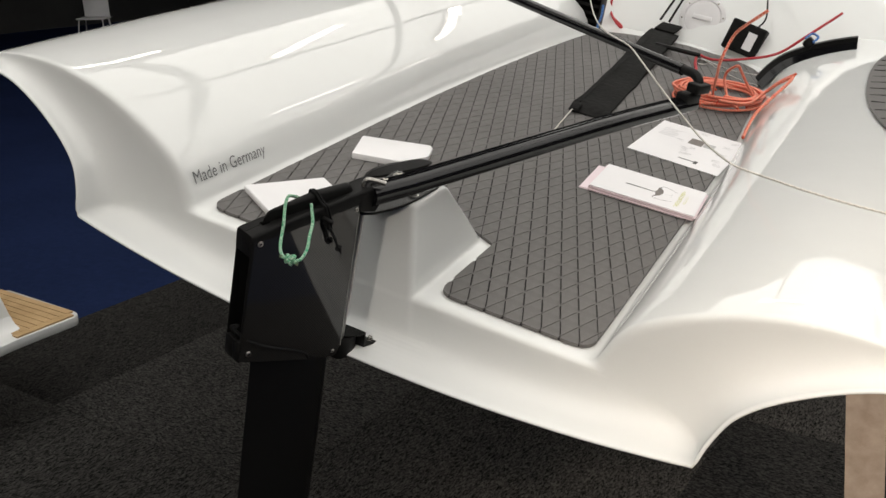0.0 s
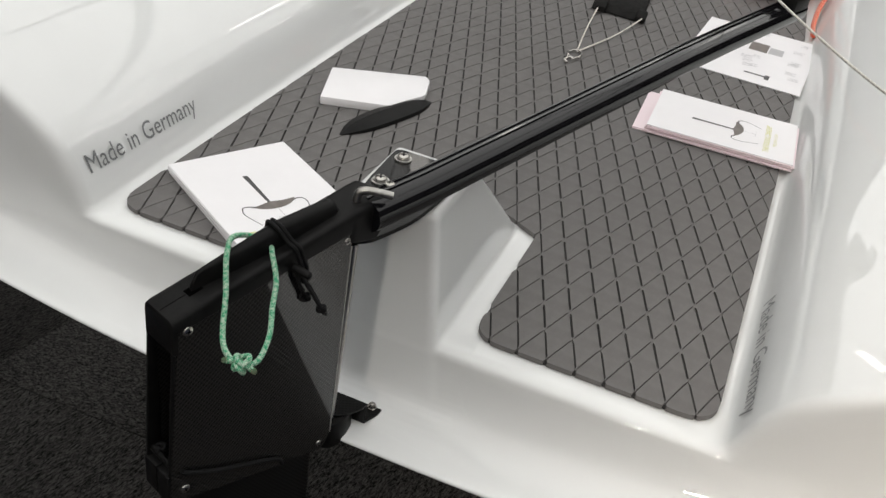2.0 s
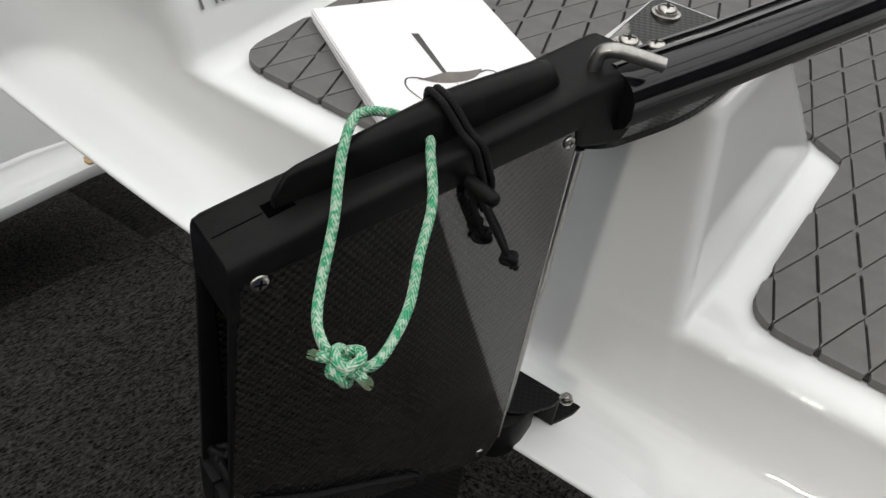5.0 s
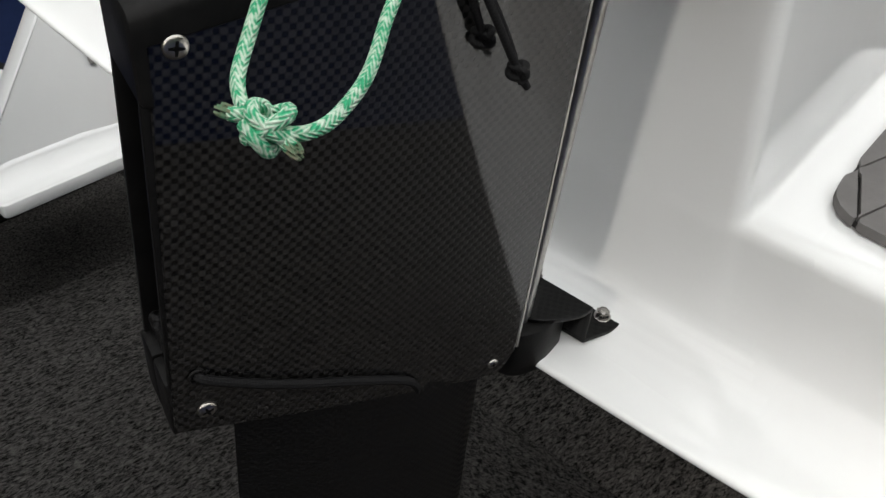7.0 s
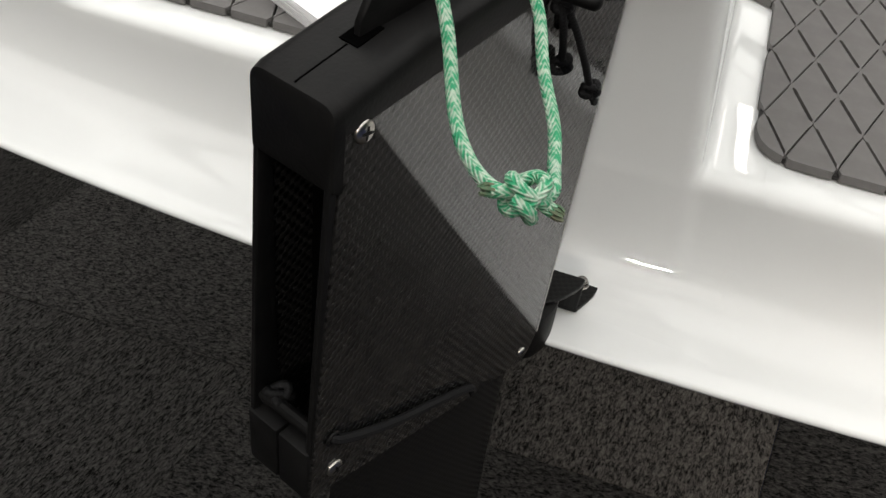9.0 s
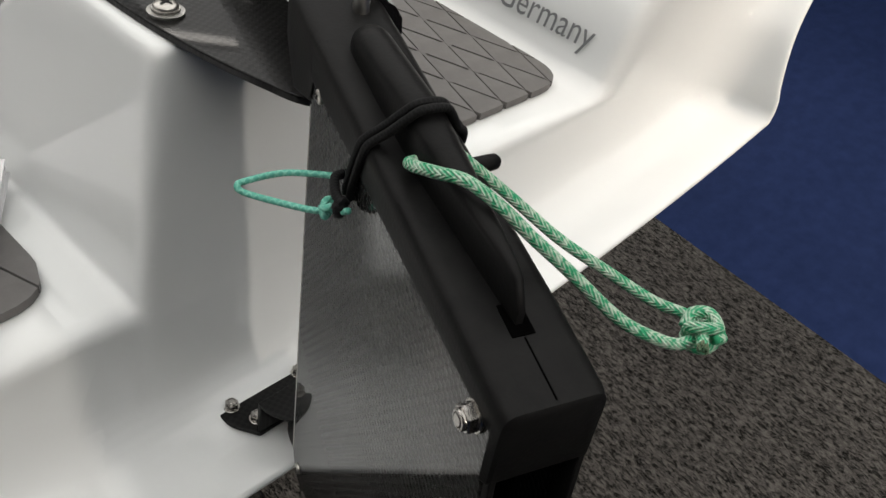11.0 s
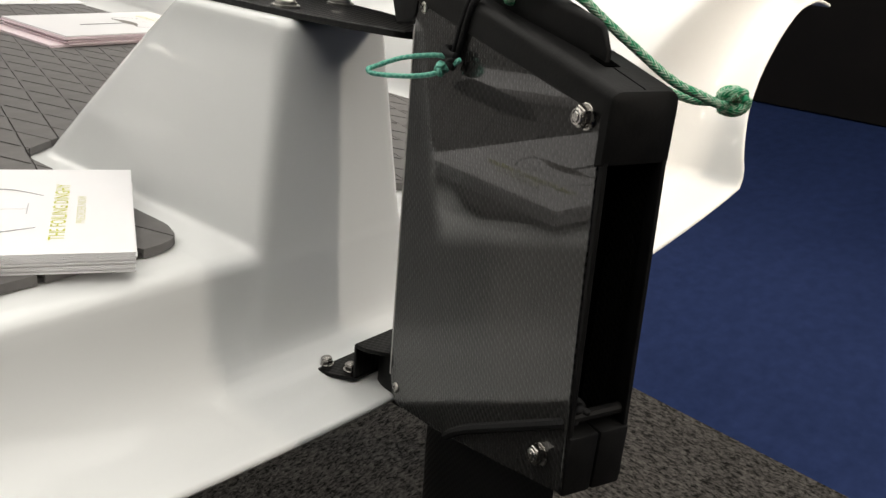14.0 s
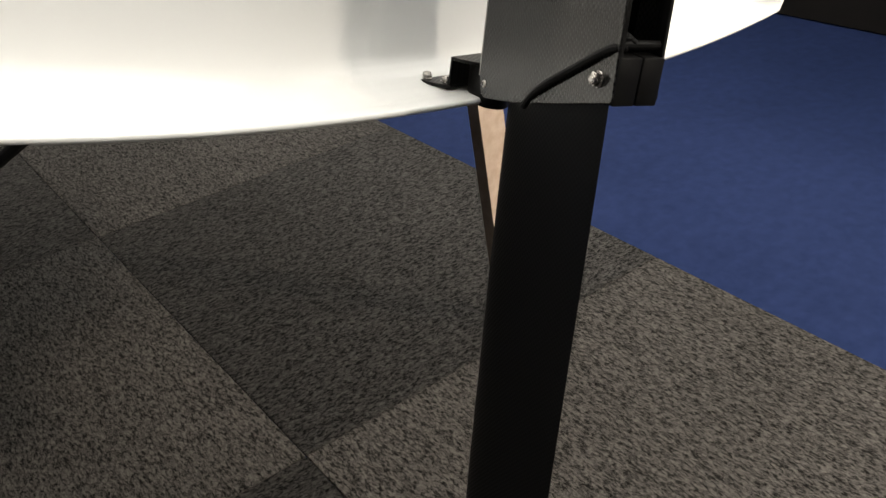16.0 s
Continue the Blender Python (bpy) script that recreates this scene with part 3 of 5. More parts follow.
def build_post(boat):
    """The moulded post as one skin with the floor and transom round it."""
    step = 0.0026
    gx, gy, gz = np.arange(-0.1165, 0.1166, step), np.arange(-0.0700, 0.3001, step), np.arange(-0.0965, 0.1446, step)
    X, Y, Z = np.meshgrid(gx, gy, gz, indexing="ij")
    F = post_field(X, Y, Z)
    neg = F < 0
    nx, ny, nz = F.shape
    total, count = np.zeros((nx - 1, ny - 1, nz - 1, 3)), np.zeros((nx - 1, ny - 1, nz - 1))
    corners = [(a, b, c) for a in (0, 1) for b in (0, 1) for c in (0, 1)]
    grid = np.stack([X, Y, Z], -1)

    def cell(arr, a, b, c):
        return arr[a : nx - 1 + a, b : ny - 1 + b, c : nz - 1 + c]

    for p in corners:
        for ax in range(3):
            if p[ax]:
                continue
            q = tuple(v + (k == ax) for k, v in enumerate(p))
            fa, fb = cell(F, *p), cell(F, *q)
            cross = (fa < 0) != (fb < 0)
            t = np.where(cross, fa / np.where(cross, fa - fb, 1), 0)[..., None]
            total += np.where(cross[..., None], cell(grid, *p) * (1 - t) + cell(grid, *q) * t, 0)
            count += cross
    has = count > 0
    index = np.full(has.shape, -1)
    index[has] = np.arange(has.sum())
    V = total[has] / count[has][:, None]
    for _ in range(3):
        f = post_field(*V.T)
        e = 2e-4
        g = np.stack([(post_field(*(V + np.eye(3)[k] * e).T) - f) / e for k in range(3)], -1)
        V = V - g * (f / np.maximum((g * g).sum(-1), 0.2))[:, None]
    # tucked just under the shell round its border
    near = np.maximum.reduce([(np.abs(V[:, 0]) - 0.088) / 0.022, (V[:, 1] - 0.265) / 0.024, (-0.052 - V[:, 1]) / 0.012, np.where(V[:, 1] > 0.02, -1, (-0.080 - V[:, 2]) / 0.005)])
    near = np.clip(near, 0, 1)
    g = g / np.maximum(np.linalg.norm(g, axis=1), 1e-6)[:, None]
    V = V - g * (0.0007 * near * near * (3 - 2 * near))[:, None]
    faces = []
    for ax in range(3):
        o = [k for k in range(3) if k != ax]
        a = np.moveaxis(neg, ax, 0)
        cr = a[:-1] != a[1:]
        idx = np.moveaxis(index, ax, 0)
        c = cr[:, 1:-1, 1:-1]
        quads = np.stack([idx[:, :-1, :-1][c], idx[:, 1:, :-1][c], idx[:, 1:, 1:][c], idx[:, :-1, 1:][c]], -1)
        faces.append(quads[(quads >= 0).all(1)])
    faces = np.concatenate(faces)
    me = bpy.data.meshes.new("rudder_post")
    me.from_pydata(V.tolist(), [], faces.tolist())
    bm = bmesh.new()
    bm.from_mesh(me)
    bpy.data.meshes.remove(me)
    part("rudder_post", bm, GELCOAT, boat, "white moulded rudder post growing out of the floor", smooth=180)


def build_hull():
    boat = thing("sailing_dinghy", "white glossy foiling dinghy heeled on its show stand", "boat", BOAT)
    rows = []
    n = len(RIM)
    ys = [2.35 - (2.35 - 0.009) * k / 30 for k in range(31)]
    for y in ys:
        rows.append([deck_point(k, y) for k in range(n)])
    # rounded rim, then the hollow transom out to the thin aft edge
    aft_y = [-0.0800 + 0.001 * min(1.0, abs(AFT[k].x) / 0.5) ** 2 + 0.040 * min(1.0, max(0.0, AFT[k].y + 0.02) / 0.16) ** 0.8 for k in range(n)]
    for s in (0.2, 0.4, 0.6, 0.8, 1.0):
        row = []
        for k in range(n):
            r, e = Vector((RIM[k].x, 0, RIM[k].y)), Vector((AFT[k].x, 0, AFT[k].y))
            b = r.lerp(e, 0.12) + Vector((0, -0.0055, 0))
            a, c = deck_point(k, 0.009), r + Vector((0, -0.004, 0))
            row.append((1 - s) ** 2 * a + 2 * s * (1 - s) * c + s * s * b)
        rows.append(row)
    steps = 14
    for i in range(1, steps + 1):
        s = i / steps
        row = []
        for k in range(n):
            r, e = Vector((RIM[k].x, 0, RIM[k].y)), Vector((AFT[k].x, 0, AFT[k].y))
            p0 = r.lerp(e, 0.12) + Vector((0, -0.0055, 0))
            p1 = r.lerp(e, 0.78) + Vector((0, -0.006, 0))
            p2 = r.lerp(e, 1.06) + Vector((0, -0.012, 0))
            p3 = e + Vector((0, aft_y[k], 0))
            row.append((1 - s) ** 3 * p0 + 3 * s * (1 - s) ** 2 * p1 + 3 * s * s * (1 - s) * p2 + s ** 3 * p3)
        rows.append(row)
    # the lip: rounded, five millimetres thick
    for dy, dz in ((-0.0022, -0.0010), (-0.0030, -0.0028), (-0.0018, -0.0048)):
        row = []
        for k in range(n):
            e = Vector((AFT[k].x, aft_y[k] + dy, AFT[k].y))
            a, b = AFT[max(k - 1, 0)], AFT[min(k + 1, n - 1)]
            d = (b - a).normalized()
            row.append(e + Vector((d.y, 0, -d.x)) * -dz)
        rows.append(row)
    last = rows[-1]
    for y in (0.3, 0.8, 1.4, 2.0):
        rows.append([Vector((q.x * (1 + 0.06 * y - 0.04 * y * y), y, q.z - 0.03 * y)) for q in last])
    bm = loft(mirrored(rows), wrap=False)
    # opened where the rudder post grows out of the floor and transom
    gone = [f for f in bm.faces if all(abs(v.co.x) < 0.112 and -0.066 < v.co.y < 0.30 and v.co.z > -0.0865 for v in f.verts) and min(v.co.z for v in f.verts) > -0.0866 and max(v.co.y for v in f.verts) < 0.295 and f.calc_center_median().z > -0.0862]
    gone = [f for f in gone if not (f.calc_center_median().z < -0.084 and f.calc_center_median().y > 0.0)]
    bmesh.ops.delete(bm, geom=gone, context="FACES")
    shell = part("hull_shell", bm, GELCOAT, boat, smooth=75)
    # foredeck bulkhead that closes the cockpit
    rows = []
    for s in range(9):
        t = s / 8
        row = []
        for k in range(-16, 17):
            x = k / 16 * 0.80
            y = 2.06 + 0.10 * t - 0.10 * (abs(x) / 0.35) ** 2 * (1 if abs(x) < 0.35 else 0) - (0.10 + 0.35 * (abs(x) - 0.35) if abs(x) >= 0.35 else 0)
            row.append((x, y + 0.25 * t * t, -0.03 + 0.36 * t - 0.10 * (x / 0.8) ** 2 * t))
        rows.append(row)
    for dy in (0.4, 1.0):
        rows.append([(q[0] * (1 - 0.25 * dy), q[1] + dy, q[2] + 0.03 - 0.02 * dy) for q in rows[8]])
    part("bulkhead", forward(loft(rows, wrap=False)), GELCOAT, boat, smooth=75)
    build_post(boat)
    return boat


DINGHY = build_hull()


# ---- foam deck pad in diamonds ----
DX, DY = 0.0146, 0.0430  # half diagonals of a diamond
DIAMOND_X, DIAMOND_Y = 0.1953, 0.0290


def pad_outline():
    half = [(0.0, 0.262), (0.05, 0.256), (0.0915, 0.233), (0.0895, 0.0245), (0.3305, 0.0245)]
    half += [(floor_half(y), y) for y in (0.3, 0.6, 0.9, 1.2, 1.6, 1.9)] + [(0.285, 2.06), (0.2, 2.15), (0.0, 2.2)]
    r = [0, 0, 0.006, 0.032, 0.034, 0.05, 0.05, 0.05, 0.05, 0.05, 0.05, 0.06, 0.08, 0]
    left = [(-x, y) for x, y in half[::-1] if x > 0]
    rr = r + [v for (x, y), v in zip(half[::-1], r[::-1]) if x > 0]
    return rounded(half + left, rr, 6)


def clip(poly, a, b):
    """The part of a convex polygon to the left of the line from a to b."""
    out = []
    side = lambda p: (b[0] - a[0]) * (p[1] - a[1]) - (b[1] - a[1]) * (p[0] - a[0])
    for i, p in enumerate(poly):
        q = poly[(i + 1) % len(poly)]
        sp, sq = side(p), side(q)
        if sp >= 0:
            out.append(p)
        if (sp > 0 > sq) or (sp < 0 < sq):
            t = sp / (sp - sq)
            out.append((p[0] + (q[0] - p[0]) * t, p[1] + (q[1] - p[1]) * t))
    return out


def inside(p, poly):
    hit = False
    for i, a in enumerate(poly):
        b = poly[i - 1]
        if (a[1] > p[1]) != (b[1] > p[1]) and p[0] < (b[0] - a[0]) * (p[1] - a[1]) / (b[1] - a[1]) + a[0]:
            hit = not hit
    return hit


def cut_to(poly, outline):
    """The part of the outline that lies inside one convex piece."""
    for i, a in enumerate(poly):
        outline = clip(outline, a, poly[(i + 1) % len(poly)])
        if len(outline) < 3:
            return []
    tidy = []
    for p in outline:
        if not tidy or math.dist(p, tidy[-1]) > 1e-5:
            tidy.append(p)
    return tidy if len(tidy) > 2 else []


def drawn_in(outline, gap):
    """An outline that runs anticlockwise, moved inwards."""
    out = []
    for i, p in enumerate(outline):
        a, b = Vector(outline[i - 1]), Vector(outline[(i + 1) % len(outline)])
        d = (b - a).normalized()
        out.append((p[0] - d.y * gap, p[1] + d.x * gap))
    return out


def build_pad():
    outline = pad_outline()
    area = sum(a[0] * b[1] - b[0] * a[1] for a, b in zip(outline, outline[1:] + outline[:1]))
    if area < 0:
        outline = outline[::-1]
    pad = thing("deck_pad", "grey foam deck pad cut into diamonds on the cockpit floor", "deck pad", BOAT)
    bm = bmesh.new()
    inset = drawn_in(outline, 0.0012)
    lo = [bm.verts.new((x, y, 0.0012)) for x, y in inset]
    hi = [bm.verts.new((x, y, 0.0040)) for x, y in inset]
    n = len(lo)
    for k in range(n):
        bm.faces.new((lo[k], lo[(k + 1) % n], hi[(k + 1) % n], hi[k]))
    f = bm.faces.new(hi)
    f.normal_update()
    bmesh.ops.triangulate(bm, faces=[f], ngon_method="EAR_CLIP")
    # the base is coloured dark for the shade between the diamonds
    part("pad_base", bm, FOAM_SHADE, pad, "foam pad base, coloured dark for the shade in its grooves")
    rest = bmesh.new()
    gap = 0.0012
    corner = [(0, -DY), (DX, 0), (0, DY), (-DX, 0)]
    whole = []
    for k in range(4):
        a, b = Vector(corner[k]), Vector(corner[(k + 1) % 4])
        d = (b - a).normalized()
        s = Vector((-d.y, d.x)) * (gap if k % 2 else gap * 0.42)
        lo, hi = (0.05, 0.90) if k < 2 else (0.10, 0.95)
        whole += [tuple(a), tuple(a.lerp(b, lo)), tuple(a.lerp(b, lo + 0.03) + s), tuple(a.lerp(b, hi - 0.03) + s), tuple(a.lerp(b, hi))]

    def raised(poly, own):
        cx, cy = sum(p[0] for p in poly) / len(poly), sum(p[1] for p in poly) / len(poly)
        a = [own.verts.new((x, y, 0.0010)) for x, y in poly]
        b = [own.verts.new((x, y, 0.0064)) for x, y in poly]
        c = [own.verts.new((x + (cx - x) * 0.012, y + (cy - y) * 0.008, 0.0066)) for x, y in poly]
        own.faces.new(c)
        for k in range(len(poly)):
            j = (k + 1) % len(poly)
            own.faces.new((a[k], a[j], b[j], b[k]))
            own.faces.new((b[k], b[j], c[j], c[k]))

    bm = bmesh.new()
    raised(whole, bm)
    full = mesh_of("diamond", bm, FOAM, 30)
    for i in range(-60, 61):
        for j in range(-60, 61):
            cx = DIAMOND_X + (i + j) * DX
            cy = DIAMOND_Y + (i - j) * DY + DY
            if abs(cx) > 0.36 or not -0.05 < cy < 2.25:
                continue
            poly = [(cx + x, cy + y) for x, y in whole]
            bare = [(cx + x, cy + y) for x, y in corner]
            ins = [inside(p, outline) for p in poly]
            if not any(ins) and not any(abs(p[0] - cx) / DX + abs(p[1] - cy) / DY < 1 for p in outline):
                continue
            near = cy < 0.62
            if all(ins):
                if near:
                    ob = new("diamond", full)
                    ob.parent = pad
                    ob.matrix_basis = pose(cx, cy, 0)
                else:
                    raised(poly, rest)
            else:
                poly = cut_to([(cx + x * 0.955, cy + y * 0.955) for x, y in corner], outline)
                if len(poly) < 3:
                    continue
                a = abs(sum(p[0] * q[1] - q[0] * p[1] for p, q in zip(poly, poly[1:] + poly[:1]))) / 2
                if a < 2e-5:
                    continue
                if near:
                    own = bmesh.new()
                    mx, my = sum(p[0] for p in poly) / len(poly), sum(p[1] for p in poly) / len(poly)
                    raised([(x - mx, y - my) for x, y in poly], own)
                    ob = part("diamond", own, FOAM, pad, smooth=30)
                    ob.matrix_basis = pose(mx, my, 0)
                else:
                    raised(poly, rest)
    tagged(part("forward_foam", rest, FOAM, pad, smooth=30), kind="stuff")


# ---- lettering on the cockpit sides ----
def side_letters(port):
    cu = bpy.data.curves.new("letters", "FONT")
    cu.body, cu.size, cu.resolution_u = "Made in Germany", 0.030, 4
    tmp = bpy.data.objects.new("letters", cu)
    me = bpy.data.meshes.new_from_object(tmp)
    bpy.data.objects.remove(tmp)
    k = 0.192 / max(v.co.x for v in me.vertices)
    base = next(i for i, p in enumerate(SIDE) if p.y > (0.027 if port else 0.019))
    run = [0.0]
    pts = SIDE[base:]
    for a, b in zip(pts, pts[1:]):
        run.append(run[-1] + (b - a).length)
    for v in me.vertices:
        h = v.co.y + 0.002
        i = max(0, min(len(pts) - 2, max([q for q in range(len(run)) if run[q] <= h] or [0])))
        t = (h - run[i]) / (run[i + 1] - run[i])
        p = pts[i].lerp(pts[i + 1], t)
        d = (pts[i + 1] - pts[i]).normalized()
        x, z = p.x - d.y * 0.0012, p.y + d.x * 0.0012
        y = 0.0165 + v.co.x * k if port else 0.216 - v.co.x * k
        v.co = (-x if port else x, y, z)
    me.materials.clear()
    me.materials.append(LETTER)
    ob = new("lettering", me)
    ob.parent = DINGHY
    tagged(ob, "grey vinyl lettering reading Made in Germany")


side_letters(True)
side_letters(False)


# ---- fastenings ----
def screw_mesh(r=0.0047):
    bm = turned([(0.0, 0.0030), (r * 0.55, 0.0029), (r * 0.85, 0.0022), (r, 0.0012), (r, 0.0), (0, 0)][::-1], 18)
    return mesh_of("screw_head", bm, SCREW_STEEL, 35)


# flat dark cross laid on the screw head, for the shade in its recess
def recess_shade_mesh(r=0.0047):
    bm = bmesh.new()
    for a in (0, math.pi / 2):
        c, s = math.cos(a), math.sin(a)
        q = [(-r * 0.62, -r * 0.10), (-r * 0.12, -r * 0.17), (r * 0.12, -r * 0.17), (r * 0.62, -r * 0.10), (r * 0.62, r * 0.10), (r * 0.12, r * 0.17), (-r * 0.12, r * 0.17), (-r * 0.62, r * 0.10)]
        vs = [bm.verts.new((x * c - y * s, x * s + y * c, 0.00312)) for x, y in q]
        bm.faces.new(vs)
    return mesh_of("recess_shade", bm, PLASTIC)


def nut_mesh(flat=0.0050):
    """A lock nut on a washer, with its collar and the bolt's end."""
    bm = turned([(0.0066, 0.0), (0.0066, 0.0009), (0.0062, 0.0012), (0.003, 0.0012)], 22)
    hexa = [[(r * flat / 0.866 * math.cos(math.pi / 3 * k), r * flat / 0.866 * math.sin(math.pi / 3 * k), z) for k in range(6)] for r, z in ((0.95, 0.0012), (1, 0.0016), (1, 0.0050), (0.92, 0.0055))]
    loft(hexa, bm=bm)
    turned([(0.0043, 0.0053), (0.0043, 0.0064), (0.0038, 0.0070), (0.0031, 0.0071), (0.0030, 0.0060)], 18, bm=bm)
    turned([(0.0027, 0.0058), (0.0027, 0.0070), (0.0022, 0.0074)], 14, bm=bm)
    return mesh_of("lock_nut", bm, STEEL, 30)


SCREW, RECESS_SHADE, NUT = screw_mesh(), recess_shade_mesh(), nut_mesh()


def fasten(kind, parent, place, direction, size=1.0, turn=20.0, label=""):
    ob = new("screw" if kind == "screw" else "lock_nut", SCREW if kind == "screw" else NUT)
    ob.parent = parent
    ob.matrix_basis = aim_z(place, direction) @ pose(0, 0, 0, 0, 0, turn) @ Matrix.Diagonal((size, size, size * (0.7 if kind == "screw" else 1.0), 1))
    tagged(ob, label)
    if kind == "screw":
        r = new("recess_shade", RECESS_SHADE)
        r.parent = ob
    return ob


STEEL_DULL = mottled(material("brushed_dull_steel", (0.4, 0.39, 0.37), 0.42, 1.0), (0.32, 0.31, 0.29), (0.46, 0.45, 0.43), 200.0, rough=(0.32, 0.5))


# ---- carbon plate and bracket on the transom ----
def build_plate():
    outline = rounded([(-0.0385, 0.0945), (0.0385, 0.0945), (0.0355, 0.02), (0.030, -0.02), (0.012, -0.066), (-0.003, -0.078), (-0.018, -0.066), (-0.030, -0.02), (-0.0355, 0.02)], [0.009, 0.009, 0.02, 0.03, 0.012, 0.01, 0.012, 0.03, 0.02], 4)
    plate = part("gudgeon_plate", prism(outline, 0.1362, 0.1402, "z", 0.0008), PLATE_TOP, DINGHY, "glossy carbon plate bolted on the rudder post", smooth=15)
    spots = ((-0.0238, 0.0765), (-0.0238, 0.0255), (0.0248, 0.0775), (0.0248, 0.0290))
    for x, y in spots:
        w = part("washer", turned([(0.0086, 0.0), (0.0086, 0.0014), (0.0066, 0.0016), (0.0066, 0.0030), (0.004, 0.0030)], 22), STEEL_DULL, plate, "steel penny washer", m=pose(x, y, 0.1402))
        fasten("screw", plate, (x, y, 0.1431), (0, 0, 1), 1.25, 30 + 300 * x)
    # lower bracket: a sheet of carbon bent into a step, flange forward and shelf aft
    low = rounded([(-0.037, -0.031), (-0.029, -0.0262), (0.0225, -0.0240), (0.0300, -0.0285), (0.0280, -0.0400), (0.0212, -0.0560), (-0.0262, -0.0570), (-0.0350, -0.0430)], [0.005, 0.005, 0.004, 0.005, 0.003, 0.001, 0.001, 0.004], 4)
    base = part("bracket_flange", prism(low, -0.0800, -0.0774, "z", 0.0005), PLATE_TOP, DINGHY, "carbon bracket flange bolted to the transom ledge", smooth=15)
    part("bracket_leg", block(-0.0262, 0.0212, -0.0560, -0.0534, -0.0780, -0.0556, 0.0006, 1), PLATE_TOP, DINGHY)
    shelf = rounded([(-0.0262, -0.0534), (0.0212, -0.0534), (0.0205, -0.0610), (0.0130, -0.0735), (0.0030, -0.0840), (-0.0090, -0.0850), (-0.0200, -0.0740), (-0.0255, -0.0620)], [0.001, 0.001, 0.003, 0.006, 0.006, 0.006, 0.006, 0.003], 4)
    part("bracket_shelf", prism(shelf, -0.0572, -0.0546, "z", 0.0006), PLATE_TOP, DINGHY, "carbon shelf of the bracket over the gudgeon", smooth=15)
    part("gudgeon_block", prism(rounded([(-0.010, -0.060), (0.0100, -0.060), (0.0115, -0.0800), (0.0040, -0.0960), (-0.0100, -0.0985), (-0.0185, -0.0880), (-0.0150, -0.0700)], [0.003, 0.003, 0.006, 0.008, 0.008, 0.006, 0.004], 4), -0.0885, -0.0574, "z", 0.0015), PLASTIC, DINGHY, "black plastic gudgeon block")
    for x, y in ((-0.0275, -0.0315), (-0.0212, -0.0472), (0.0190, -0.0340)):
        fasten("nut", base, (x, y, -0.0774), (0, 0, 1), 0.72, 200 * y)


PLATE_TOP = carbon_weave("glossy_carbon_plate", 0.0024, (0.0015, 0.0015, 0.0017), (0.0085, 0.0083, 0.0080), 0.3, 0.22, 0.25, 0.03, axes=(0, 1))
bsdf(PLATE_TOP).inputs["Specular IOR Level"].default_value = 0.1
PLATE_TOP.node_tree.nodes["Mapping"].inputs["Scale"].default_value = (1, 1, 0)
PLATE_TOP.node_tree.nodes["Mapping"].inputs["Rotation"].default_value = (0, 0, radians(20))
build_plate()


# ---- rudder with its case, blade and tiller ----
def knot_points(c, r, turns=2.6, squash=(1, 1, 1), phase=0.0):
    out = []
    for k in range(28):
        a = 2 * math.pi * turns * k / 27 + phase
        out.append(Vector(c) + Vector((math.cos(a) * r * squash[0], math.sin(a * 1.31) * r * squash[1], (math.sin(a) * 0.8 + 0.35 * math.cos(a * 0.63)) * r * squash[2])))
    return out


